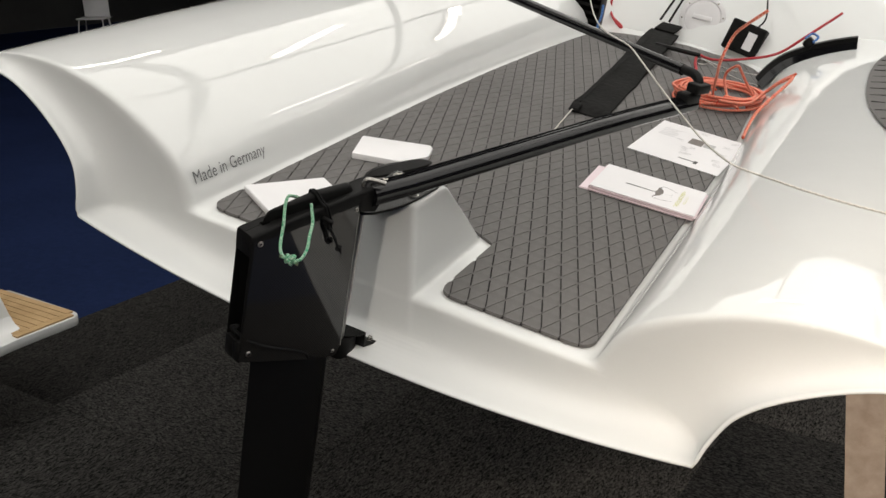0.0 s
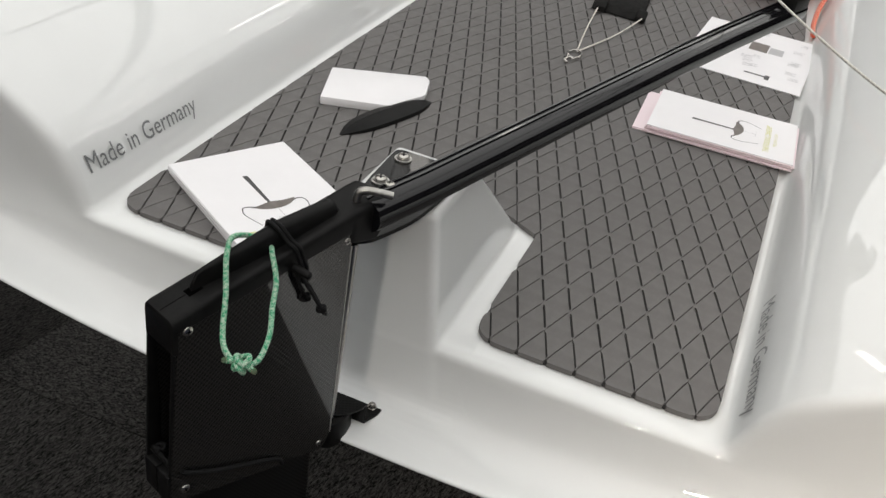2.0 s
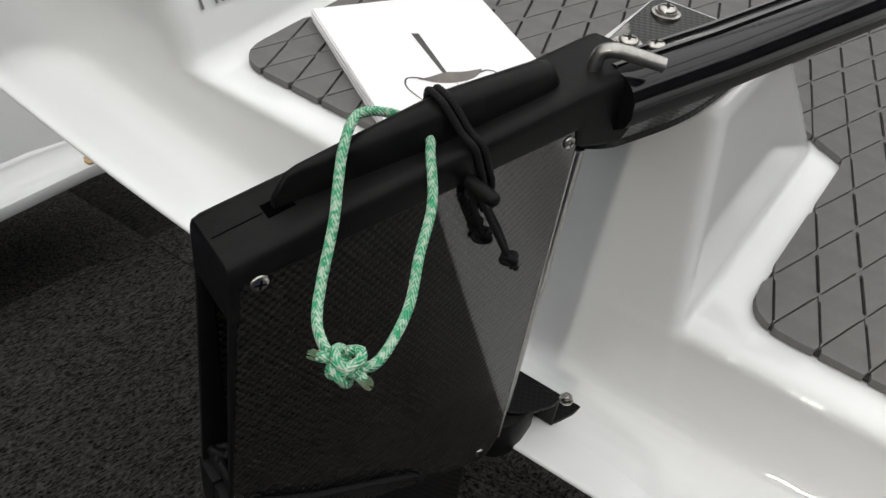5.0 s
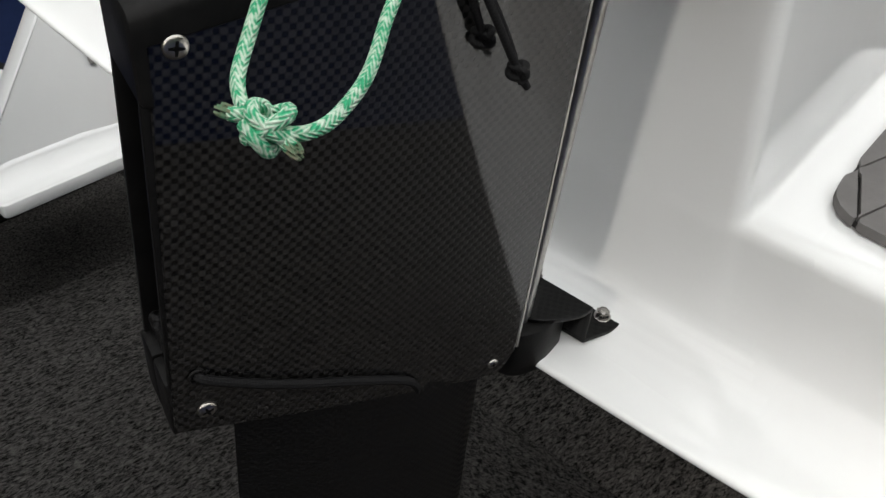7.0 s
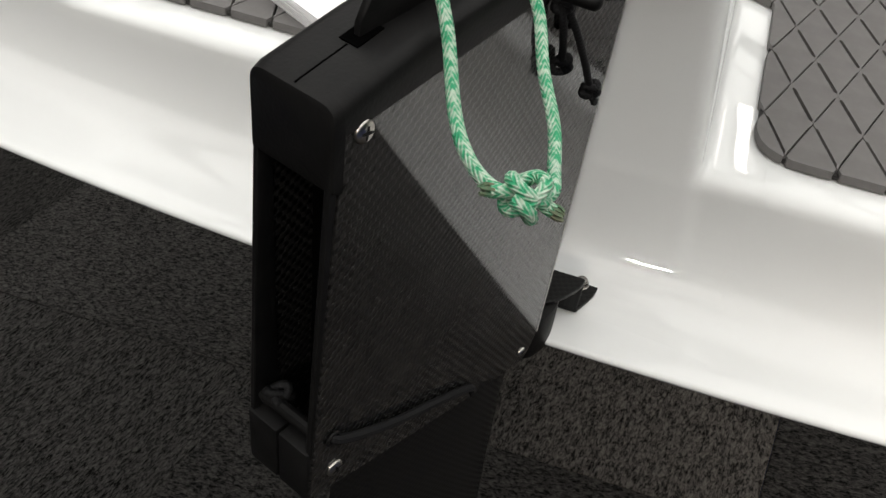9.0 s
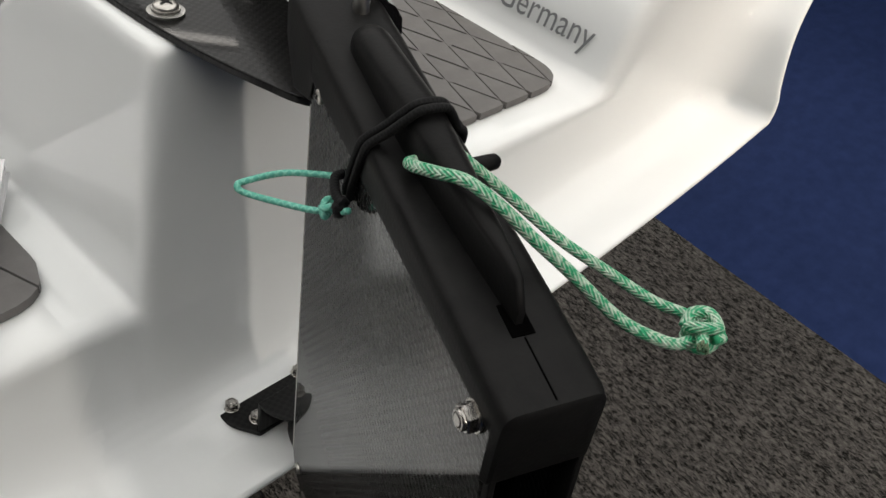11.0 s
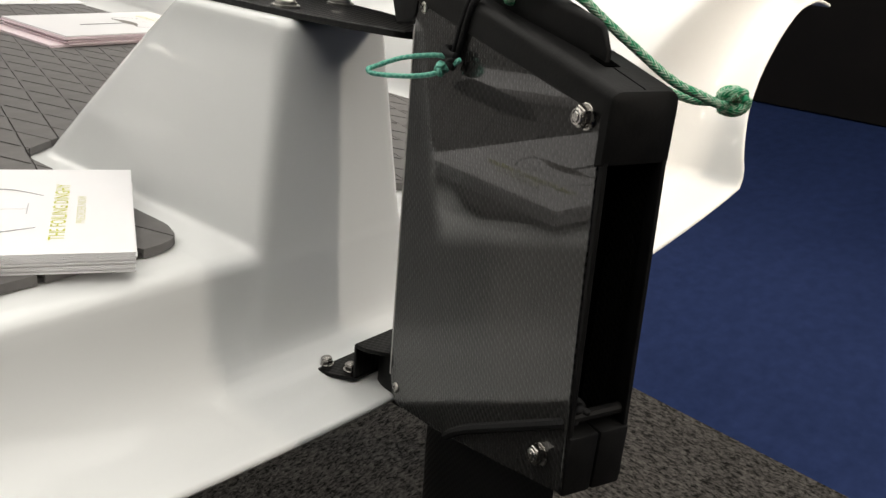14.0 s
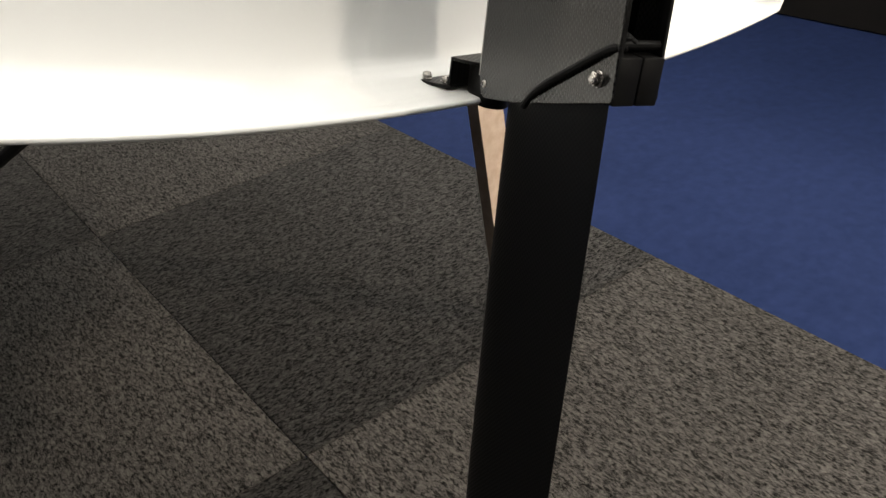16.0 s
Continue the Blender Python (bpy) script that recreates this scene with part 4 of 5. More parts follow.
def build_rudder():
    rud = thing("rudder", "black carbon rudder case with a deep blade, hung on the transom", "rudder", RUDDER)
    side = [(0.010, 0.166), (0.0035, -0.060), (-0.004, -0.0735), (-0.050, -0.0635), (-0.110, -0.046), (-0.1640, -0.0295), (-0.1516, 0.142)]
    for w0, w1, lab in ((0.0148, 0.0175, "starboard"), (-0.0175, -0.0148, "port")):
        part("side_plate", prism(rounded(side, [0, 0.006, 0.006, 0, 0, 0.003, 0], 4), w0, w1, "x", 0.0006), PLATE, rud, "side plate of chequered carbon cloth under clear resin", smooth=15, m=CASE)
    # pale core edge of the plates at the front
    for w in (0.0162, -0.0162):
        part("plate_edge", tube([(w, 0.0103, 0.150), (w, 0.0045, -0.058)], 0.0012, 6), STEEL_DULL, rud, "bright cut edge of the side plate", m=CASE)
    part("pintle_rod", tube([(0.004, 0.0256, 0.139), (0.004, 0.0156, -0.0560)], 0.0040, 20), STEEL_DULL, rud, "brushed steel pintle rod in front of the case", smooth=40, m=CASE)
    # closed front and the spacers behind
    part("front_spacer", block(-0.0147, 0.0147, -0.010, 0.004, -0.066, 0.158, 0.001, 1), PLASTIC, rud, m=CASE)
    # cap along the top, with the slot for the blade's head
    rows = []
    for u, top, low, hw in ((-0.1562, 0.1490, 0.122, 0.0166), (-0.1554, 0.1502, 0.1205, 0.0176), (-0.1522, 0.1511, 0.1195, 0.0183), (-0.1518, 0.1512, 0.1395, 0.0183), (-0.12, 0.158, 0.1437, 0.0183), (-0.06, 0.1685, 0.1522, 0.0183), (0.0, 0.179, 0.1610, 0.0183), (0.012, 0.1812, 0.1630, 0.0184)):
        ring = rounded([(-hw, low), (hw, low), (hw, top), (-hw, top)], [0.001, 0.001, 0.006, 0.006], 4)
        rows.append([(x, u, z) for x, z in ring])
    part("cap", loft(rows), PLASTIC, rud, "matt black moulded cap with a seam along its middle", smooth=35, m=CASE)
    part("cap_seam", block(-0.0003, 0.0003, -0.0108, 0.0105, -0.002, 0.00012), SHADE_BLACK, rud, m=CASE @ pose(0, -0.1435, 0.1530, 12.1, 0, 0))
    # black patch laid on the cap for the shade inside the slot
    part("slot", block(-0.0039, 0.0039, -0.0058, 0.0058, -0.004, 0.00025), SHADE_BLACK, rud, "black patch for the shade in the end of the slot", m=CASE @ pose(0, -0.1270, 0.1567, 12.1, 0, 0))
    # bottom aft block and the open aft channel
    bm = block(-0.0166, -0.0004, -0.1645, -0.150, -0.0315, -0.001, 0.0012, 2)
    part("aft_block", bm, PLASTIC, rud, m=CASE)
    bm = block(0.0004, 0.0166, -0.1645, -0.150, -0.0315, -0.001, 0.0012, 2)
    part("aft_block", bm, PLASTIC, rud, m=CASE)
    for w in (0.0142, -0.0168):
        bm = prism([(-0.150, 0.124), (-0.150, -0.004), (-0.1632, -0.004), (-0.1560, 0.124)], w, w + 0.0026, "x", 0.0005)
        part("aft_cheek", bm, PLASTIC, rud, m=CASE)
    # black sheet gives the depth of the channel its shade
    part("channel_floor", block(-0.0146, 0.0146, -0.132, -0.128, -0.03, 0.150), SHADE_BLACK, rud, m=CASE)
    part("pin", tube([(-0.0144, -0.158, 0.0055), (0.0144, -0.158, 0.0055)], 0.0028, 10), PLASTIC, rud, m=CASE)
    part("cord_knot", tube(spline(knot_points((-0.0085, -0.1555, 0.0065), 0.0036, 2.4), 3), 0.0019, 8), BUNGEE, rud, "black knotted cord end in the open channel", smooth=180, m=CASE)
    # blade
    rows = []
    for n, le, te, th in ((0.01, -0.001, -0.1280, 0.0118), (-0.2, -0.006, -0.1360, 0.0116), (-0.4, -0.014, -0.1430, 0.0110), (-0.6, -0.027, -0.1470, 0.0100), (-0.74, -0.041, -0.1480, 0.0085)):
        c = le - te
        ring = []
        for k in range(15):
            s = k / 14
            ring.append((th * (2.97 * math.sqrt(s) - 1.26 * s - 3.516 * s * s + 2.843 * s ** 3 - 1.036 * s ** 4) / 1.0, le - c * s, n))
        for k in range(13, 0, -1):
            s = k / 14
            ring.append((-th * (2.97 * math.sqrt(s) - 1.26 * s - 3.516 * s * s + 2.843 * s ** 3 - 1.036 * s ** 4) / 1.0, le - c * s, n))
        rows.append(ring)
    part("blade", loft(rows), CARBON, rud, "satin black carbon rudder blade", smooth=50)
    # head of the blade, a fin standing out of the cap
    rows = []
    for k in range(27):
        t = k / 26
        u = -0.1290 + 0.1345 * t
        base = 0.1655 + (u + 0.063) * 0.172 - 0.006
        top = 0.1868 - 0.205 * max(0.0, -u - 0.05) + 0.055 * max(0.0, u + 0.05)
        end = min(t, 1 - t)
        top -= 0.009 * max(0.0, 1 - end / 0.06) ** 2
        hw = 0.0074 * min(1.0, max(0.12, (u + 0.1395) / 0.075)) ** 0.9
        if t > 0.93:
            hw *= 1 - 0.35 * ((t - 0.93) / 0.07) ** 2
        r = min(hw * 0.95, (top - base) * 0.5)
        ring = [(-hw, base), (hw, base)]
        for q in range(11):
            a = math.pi * q / 10
            ring.append((hw - r + r * math.cos(a) if q < 5 else (0 if q == 5 else -hw + r + r * math.cos(a)), top - r + r * math.sin(a)))
        rows.append([(x, u, z) for x, z in ring])
    part("blade_head", loft(rows), PLASTIC, rud, "black carbon head of the blade standing out of the cap", smooth=50, m=CASE)
    # tiller socket: the cap runs on into it, and it drops in front of the plates down to the gudgeon plate
    rows = []
    for u, top, low, hw, skew in ((0.0055, 0.1800, 0.1690, 0.0180, 0.0), (0.0085, 0.1806, 0.1540, 0.0184, 0.0), (0.012, 0.1812, 0.1515, 0.0186, 0.05), (0.022, 0.1830, 0.1492, 0.0186, 0.12), (0.0325, 0.1848, 0.1470, 0.0186, 0.2), (0.0385, 0.1856, 0.1560, 0.0186, 0.24), (0.0440, 0.1862, 0.1655, 0.0186, 0.27), (0.0462, 0.1852, 0.1690, 0.0172, 0.28)):
        ring = rounded([(-hw, low), (hw, low), (hw, top), (-hw, top)], [0.002, 0.002, 0.007, 0.007], 5)
        rows.append([(x, u + skew * x, z) for x, z in ring])
    part("tiller_socket", loft(rows), PLASTIC, rud, "matt black moulded tiller socket", smooth=35, m=CASE)
    # bent steel pin on the socket
    pin = spline([(0.0055, 0.0225, 0.180), (0.0055, 0.0230, 0.1875), (0.0070, 0.0245, 0.1915), (0.0115, 0.0285, 0.1930), (0.0180, 0.0345, 0.1922), (0.0262, 0.0425, 0.1905)], 8)
    part("locking_pin", tube(pin, 0.0034, 14), STEEL_DULL, rud, "bent stainless steel locking pin", m=CASE)
    # tiller tube with ribs along its top
    sect = []
    ribs = [(-0.0158, -0.004), (-0.0160, 0.004), (-0.0140, 0.0100), (-0.0105, 0.0128), (-0.0098, 0.0142), (-0.0080, 0.0144), (-0.0072, 0.0128), (-0.0040, 0.0128), (-0.0032, 0.0146), (-0.0010, 0.0148), (0.0, 0.0132), (0.0060, 0.0125), (0.0115, 0.0095), (0.0150, 0.0040), (0.0155, -0.0030),
            (0.0130, -0.0095), (0.0070, -0.0140), (-0.0060, -0.0140), (-0.0128, -0.0100)]
    rows = []
    for u in (0.036, 0.10, 0.20, 0.30, 0.40, 0.50, 0.60, 0.70, 0.790, 0.796):
        c = 0.1690 + (u - 0.066) * 0.0530 + 0.034 * min(max(u - 0.1, 0.0), 0.45)
        k = 0.97 if u > 0.794 else 1.0
        rows.append([(x * k + 0.0085 - 0.0140 * (u - 0.07), u, c + z * k) for x, z in ribs])
    part("tiller", loft(rows), TILLER_BLACK, rud, "glossy black carbon tiller with ribs along the top", smooth=30)
    fasten("screw", rud, (0.0010, 0.0660, 0.1820), (-0.1, -0.05, 1), 0.95, 10)
    # end fitting
    part("tiller_end", block(-0.015, 0.013, 0.752, 0.797, 0.222, 0.246, 0.005, 3), PLASTIC, rud, "black plastic joint on the end of the tiller", m=pose(0, 0, 0))
    # fastenings through the case
    for u, n, s in ((-0.1437, 0.1384, 0.86), (-0.1503, -0.0208, 0.86), (-0.0095, -0.0632, 0.60), (0.0045, 0.1566, 0.66)):
        fasten("screw", rud, CASE @ Vector((0.0176, u, n)), CASE.to_3x3() @ Vector((1, 0, 0)), s, 25 + 400 * n)
    for u, n in ((-0.1427, 0.1376), (-0.1474, -0.0185)):
        fasten("nut", rud, CASE @ Vector((-0.0176, u, n)), CASE.to_3x3() @ Vector((-1, 0, 0)), 0.84, 300 * n)
    for u, n in ((-0.0055, -0.0620), (-0.0002, 0.1600)):
        fasten("screw", rud, CASE @ Vector((-0.0176, u, n)), CASE.to_3x3() @ Vector((-1, 0, 0)), 0.66, 300 * n)
    # shock cord through the lower corner of the case
    part("shock_cord", tube(spline([(0.0150, -0.1521, 0.000), (0.0195, -0.1490, -0.002), (0.0200, -0.120, -0.019), (0.0200, -0.085, -0.035), (0.0190, -0.058, -0.050), (0.0150, -0.050, -0.066)], 6), 0.0021, 8), BUNGEE, rud, "thin black shock cord", m=CASE)
    part("shock_cord", tube(spline([(-0.0150, -0.1570, 0.003), (-0.0195, -0.1530, 0.001), (-0.0205, -0.120, -0.020), (-0.0200, -0.085, -0.043), (-0.0150, -0.062, -0.062)], 6), 0.0026, 8), BUNGEE, rud, "thin black shock cord", m=CASE)
    part("cord_eye", tube(spline([(0.0176 + 0.0008, -0.1521 + 0.0030 * math.cos(a), 0.0005 + 0.0030 * math.sin(a)) for a in (k * math.pi / 4 for k in range(8))], 3, True), 0.0007, 6, True), PLASTIC, rud, m=CASE)
    return rud


# glossless black for the shade in slot and channel; seam and ribs share it
SHADE_BLACK = material("shade_black", (0.0015, 0.0015, 0.0015), 1.0)
bsdf(SHADE_BLACK).inputs["Specular IOR Level"].default_value = 0.0
RUD = build_rudder()


# ---- ropes on the rudder ----
KNOT_A, KNOT_B = (0.0210, -0.0358, 0.1215), (0.0298, -0.0254, 0.1110)


def build_rope():
    r = 0.0021
    bm = tube(spline([(-0.001, -0.0600, 0.1712), (0.0088, -0.0607, 0.1716), (0.0138, -0.0630, 0.1685), (0.0290, -0.0700, 0.1568), (0.0432, -0.0830, 0.1468), (0.0585, -0.0955, 0.1392), (0.0695, -0.1090, 0.1356), (0.0765, -0.1195, 0.1370), (0.0768, -0.1275, 0.1385)], 8), r, 10)
    tube(spline([(-0.001, -0.0615, 0.1710), (-0.0085, -0.0625, 0.1715), (-0.0102, -0.0700, 0.1752), (-0.0075, -0.0810, 0.1800), (-0.0015, -0.0900, 0.1822), (0.0075, -0.0985, 0.1770), (0.0160, -0.1045, 0.1695), (0.0275, -0.1120, 0.1600), (0.0425, -0.1240, 0.1475), (0.0540, -0.1310, 0.1425), (0.0635, -0.1325, 0.1390), (0.0720, -0.1305, 0.1380)], 8), r, 10, bm=bm)
    knot = Vector((0.0744, -0.1297, 0.1395))
    # an overhand knot of two turns, drawn tight
    tube(spline([knot + Vector(q) for q in ((-0.0050, 0.0030, 0.0005), (-0.0010, 0.0058, 0.0032), (0.0038, 0.0030, 0.0045), (0.0040, -0.0032, 0.0020), (-0.0005, -0.0055, -0.0022), (-0.0048, -0.0020, -0.0035), (-0.0030, 0.0030, -0.0042), (0.0022, 0.0048, -0.0025), (0.0052, 0.0005, 0.0008), (0.0020, -0.0040, 0.0046), (-0.0035, -0.0025, 0.0048), (-0.0052, 0.0012, 0.0018), (-0.0015, 0.0020, -0.0048), (0.0038, -0.0015, -0.0044), (0.0045, -0.0048, 0.0005), (0.0, -0.0062, 0.0025))], 5), r, 9, bm=bm)
    tails = ((Vector((-0.60, -0.76, 0.22)), 0.0105), (Vector((0.90, 0.40, -0.28)), 0.0085))
    for way, far in tails:
        way.normalize()
        tube(spline([knot, knot + way * far * 0.5 + Vector((0, 0, 0.0008)), knot + way * far], 5), r, 9, bm=bm)
    rope = solo("green_rope", bm, GREEN_ROPE, "green and white braided rope loop, knotted through the rudder head", "rope", RIG, smooth=180)
    rnd = random.Random(8)
    for way, far in tails:
        tip = knot + way * far
        fray = bmesh.new()
        for k in range(26):
            a, q = rnd.uniform(0, 2 * math.pi), rnd.uniform(0.2, 1.0) * r
            side = Vector((way[1], -way[0], 0)).normalized() * math.cos(a) * q + Vector((0, 0, 1)) * math.sin(a) * q
            p, d, f = Vector(tip) + side, Vector(way), rnd.uniform(0.0014, 0.0034)
            tube([p - d * 0.001, p + d * f * 0.5 + side * 0.05, p + d * f - side * rnd.uniform(-0.1, 0.55)], 0.00042, 4, bm=fray)
        part("frayed_end", fray, FRAYED, rope, "frayed dull green and brown rope end")
    # black shock cord wrapped round the cap and over the blade's head
    bm = bmesh.new()
    for o in (0.0, 0.0040):
        pts = [(0.0188, -0.040 + o, 0.136), (0.0192, -0.042 + o, 0.150), (0.0192, -0.046 + o, 0.162), (0.0180, -0.049 + o, 0.1705), (0.0130, -0.0525 + o, 0.1755), (0.0082, -0.056 + o, 0.1830), (0.0040, -0.058 + o, 0.1872), (-0.0040, -0.058 + o, 0.1872), (-0.0082, -0.056 + o, 0.1830), (-0.0130, -0.0525 + o, 0.1760), (-0.0180, -0.049 + o, 0.1695), (-0.0192, -0.046 + o, 0.160), (-0.0192, -0.042 + o, 0.148), (-0.0188, -0.040 + o, 0.141)]
        tube(spline(pts, 6), 0.0016, 9, bm=bm)
    solo("shock_cord", bm, BUNGEE, "black shock cord tied twice round the rudder cap", "cord", CASE_STAND, smooth=180)
    bm = tube(spline([(0.0215, -0.0460, 0.1500), (0.0235, -0.0445, 0.1420), (0.0230, -0.0405, 0.1320), KNOT_A], 6), 0.0015, 9)
    tube(spline([(0.0215, -0.0440, 0.1500), (0.0255, -0.0400, 0.1410), (0.0285, -0.0335, 0.1270), KNOT_B, (0.0300, -0.0228, 0.1070), (0.0302, -0.0205, 0.1035)], 6), 0.0015, 9, bm=bm)
    tube(spline([(0.0225, -0.0450, 0.1500), (0.0245, -0.0380, 0.1400), (0.0270, -0.0305, 0.1250), KNOT_B, (0.0315, -0.0240, 0.1065)], 6), 0.0014, 9, bm=bm)
    solo("shock_cord", bm, BUNGEE, "two loose ends of black shock cord hanging at the plate", "cord", RIG, smooth=180)
    toggle = turned([(0.0004, 0.0), (0.0030, 0.0004), (0.0034, 0.0040), (0.0033, 0.0120), (0.0030, 0.0158), (0.0018, 0.0172), (0.0004, 0.0176)], 14)
    solo("cord_toggle", toggle, PLASTIC, "short black plastic toggle in the shock cord", "toggle", RIG @ aim_z(Vector((0.0195, -0.0472, 0.1546)), (0.0172, 0.0038, -0.0006)), smooth=40)
    for c, r in ((KNOT_A, 0.0026), (KNOT_B, 0.0023), ((0.0222, -0.0450, 0.1490), 0.0022)):
        solo("cord_knot", tube(spline(knot_points(c, r, 1.9, (0.9, 1.0, 1.0)), 3), 0.0016, 8), BUNGEE, "tight black knot on the shock cord", "knot", RIG, "cord knots", smooth=180)
    bm = tube(spline([(-0.0165, -0.0225, 0.138), (-0.0225, -0.0200, 0.1385), (-0.036, -0.0120, 0.1355), (-0.0490, -0.0070, 0.1300), (-0.0525, -0.0075, 0.1285), (-0.0500, -0.0105, 0.1270), (-0.038, -0.021, 0.1280), (-0.0290, -0.031, 0.1310), (-0.0250, -0.036, 0.1345)], 7), 0.0013, 8)
    tube(spline(knot_points((-0.0255, -0.0350, 0.1345), 0.0024, 2.0), 3), 0.0013, 7, bm=bm)
    tube(spline([(-0.0250, -0.036, 0.135), (-0.0235, -0.041, 0.137), (-0.0215, -0.046, 0.141)], 4), 0.0013, 7, bm=bm)
    solo("thin_green_loop", bm, GREEN_LINE, "thin turquoise line tied in a loop through the side plate", "line", RIG, smooth=180)
    bm = tube(spline([(-0.0165, -0.0265, 0.143), (-0.0215, -0.029, 0.1435), (-0.0235, -0.037, 0.1420), (-0.0225, -0.043, 0.142)], 5), 0.0019, 8)
    tube(spline(knot_points((-0.0225, -0.0405, 0.1385), 0.0018, 1.6), 3), 0.0018, 8, bm=bm)
    solo("shock_cord", bm, BUNGEE, "black shock cord end knotted at the side plate", "cord", RIG, smooth=180)


build_rope()


# ---- tiller extension ----
def build_extension():
    ext = thing("tiller_extension", "long black tiller extension hinged on the tiller end", "tiller extension", BOAT)
    part("joint", block(-0.014, 0.014, -0.020, 0.020, -0.006, 0.012, 0.004, 3), PLASTIC, ext, "black rubber joint", m=pose(*(FORE_LIE @ Vector((0.290, 0.606, 0.252))), 0, 0, -23))
    part("rubber_bend", forward(tube(spline([(0.287, 0.608, 0.258), (0.285, 0.612, 0.266), (0.273, 0.622, 0.272), (0.244, 0.640, 0.270)], 6), 0.0085, 12)), PLASTIC, ext, "bent black rubber coupling")
    part("extension_tube", forward(tube([(0.252, 0.635, 0.2700), (-0.72, 1.16, 0.250)], 0.0105, 14)), TILLER_BLACK, ext, "glossy black carbon tube")


build_extension()


# ---- printed matter ----
def bar(bm, x0, y0, x1, y1, z):
    vs = [bm.verts.new(q) for q in ((x0, y0, z), (x1, y0, z), (x1, y1, z), (x0, y1, z))]
    bm.faces.new(vs)


def cover_print(parent, z):
    """The cover's picture: a small dinghy on its foils seen from behind, and two lines of text. The page is 0.148 by 0.210."""
    bm = bmesh.new()
    bm.faces.new([bm.verts.new((*q, z)) for q in ((0.0645, 0.153), (0.0655, 0.091), (0.0690, 0.091), (0.0705, 0.1515))])
    part("mast_print", bm, INK, parent)
    top = spline([(0.043, 0.0875, 0), (0.054, 0.0885, 0), (0.068, 0.0915, 0), (0.082, 0.0890, 0), (0.0975, 0.0895, 0)], 5)
    low = spline([(0.0965, 0.0860, 0), (0.088, 0.0795, 0), (0.078, 0.0765, 0), (0.066, 0.0765, 0), (0.055, 0.0800, 0), (0.046, 0.0860, 0)], 5)
    bm = bmesh.new()
    f = bm.faces.new([bm.verts.new((q.x, q.y, z)) for q in top + low])
    f.normal_update()
    bmesh.ops.triangulate(bm, faces=[f])
    part("hull_print", bm, INK_BROWN, parent)
    for line in (((0.050, 0.086, 0), (0.041, 0.0905, 0), (0.0345, 0.0895, 0), (0.0315, 0.0765, 0), (0.0395, 0.0520, 0)), ((0.092, 0.084, 0), (0.1005, 0.0865, 0), (0.1065, 0.0820, 0), (0.1055, 0.0690, 0), (0.0945, 0.0510, 0))):
        pts = spline(line, 6)
        bm = bmesh.new()
        for i, (p, q) in enumerate(zip(pts, pts[1:])):
            d = (q - p).normalized()
            s = Vector((-d.y, d.x, 0)) * (0.0011 - 0.00003 * i)
            bm.faces.new([bm.verts.new((*(v.xy), z)) for v in (p - s, q - s, q + s, p + s)])
        part("foil_print", bm, INK, parent)
    bm = bmesh.new()
    bar(bm, 0.0703, 0.0585, 0.0709, 0.0770, z)
    bar(bm, 0.062, 0.0580, 0.080, 0.0585, z)
    part("foil_print", bm, INK_PALE, parent)
    lettering("title", "THE FOILING DINGHY", 0.0118, INK_GREEN, parent, pose(0.0195, 0.0365, z), fit_width=0.0965)
    lettering("subtitle", "PREORDER NOW", 0.0072, INK_LIME_PALE, parent, pose(0.045, 0.0265, z), fit_width=0.048)


def brochure_stack(m, sheets, label, group, seed, thick=0.0013, slip=0.0012, lower=None, astray=0.0):
    """A pile of A5 leaflets, origin at one lower corner of the cover."""
    rnd = random.Random(seed)
    st = thing("brochure_stack", label, "brochures", m, group)
    for k in range(sheets):
        top = k == sheets - 1
        dx, dy, tw = (0, 0, 0) if top else (rnd.uniform(-slip, slip), rnd.uniform(-slip, slip), rnd.uniform(-0.5, 0.5))
        ob = part("leaflet", block(0, 0.148, 0, 0.210, 0.00022 if k else 0.0, thick, 0.0), PAPER if top or lower is None else lower, st, "white leaflet with a dinghy on the cover" if top else "")
        ob.matrix_basis = pose(dx, dy + (astray if k < 2 else 0.0), k * thick, 0, 0, tw)
        if top:
            cover_print(ob, thick + 0.0002)
    return st


# aft port pile: the cover's foot points towards the rudder
def page_pose(foot_left, foot_right, z):
    a, b = Vector(foot_left), Vector(foot_right)
    d = b - a
    return BOAT @ pose(a.x, a.y, z, 0, 0, math.degrees(math.atan2(d.y, d.x)))


brochure_stack(page_pose((-0.1440, 0.0000), (-0.0672, 0.1267), 0.0066), 11, "pile of white dinghy leaflets lying on the deck pad", "leaflet piles", 3, 0.00102, 0.0008)
brochure_stack(page_pose((0.3555, 0.5985), (0.3525, 0.7465), 0.0070), 9, "slipped pile of white and pale pink leaflets by the cockpit side", "leaflet piles", 5, 0.0014, 0.0032, PINK_PAPER, 0.018)


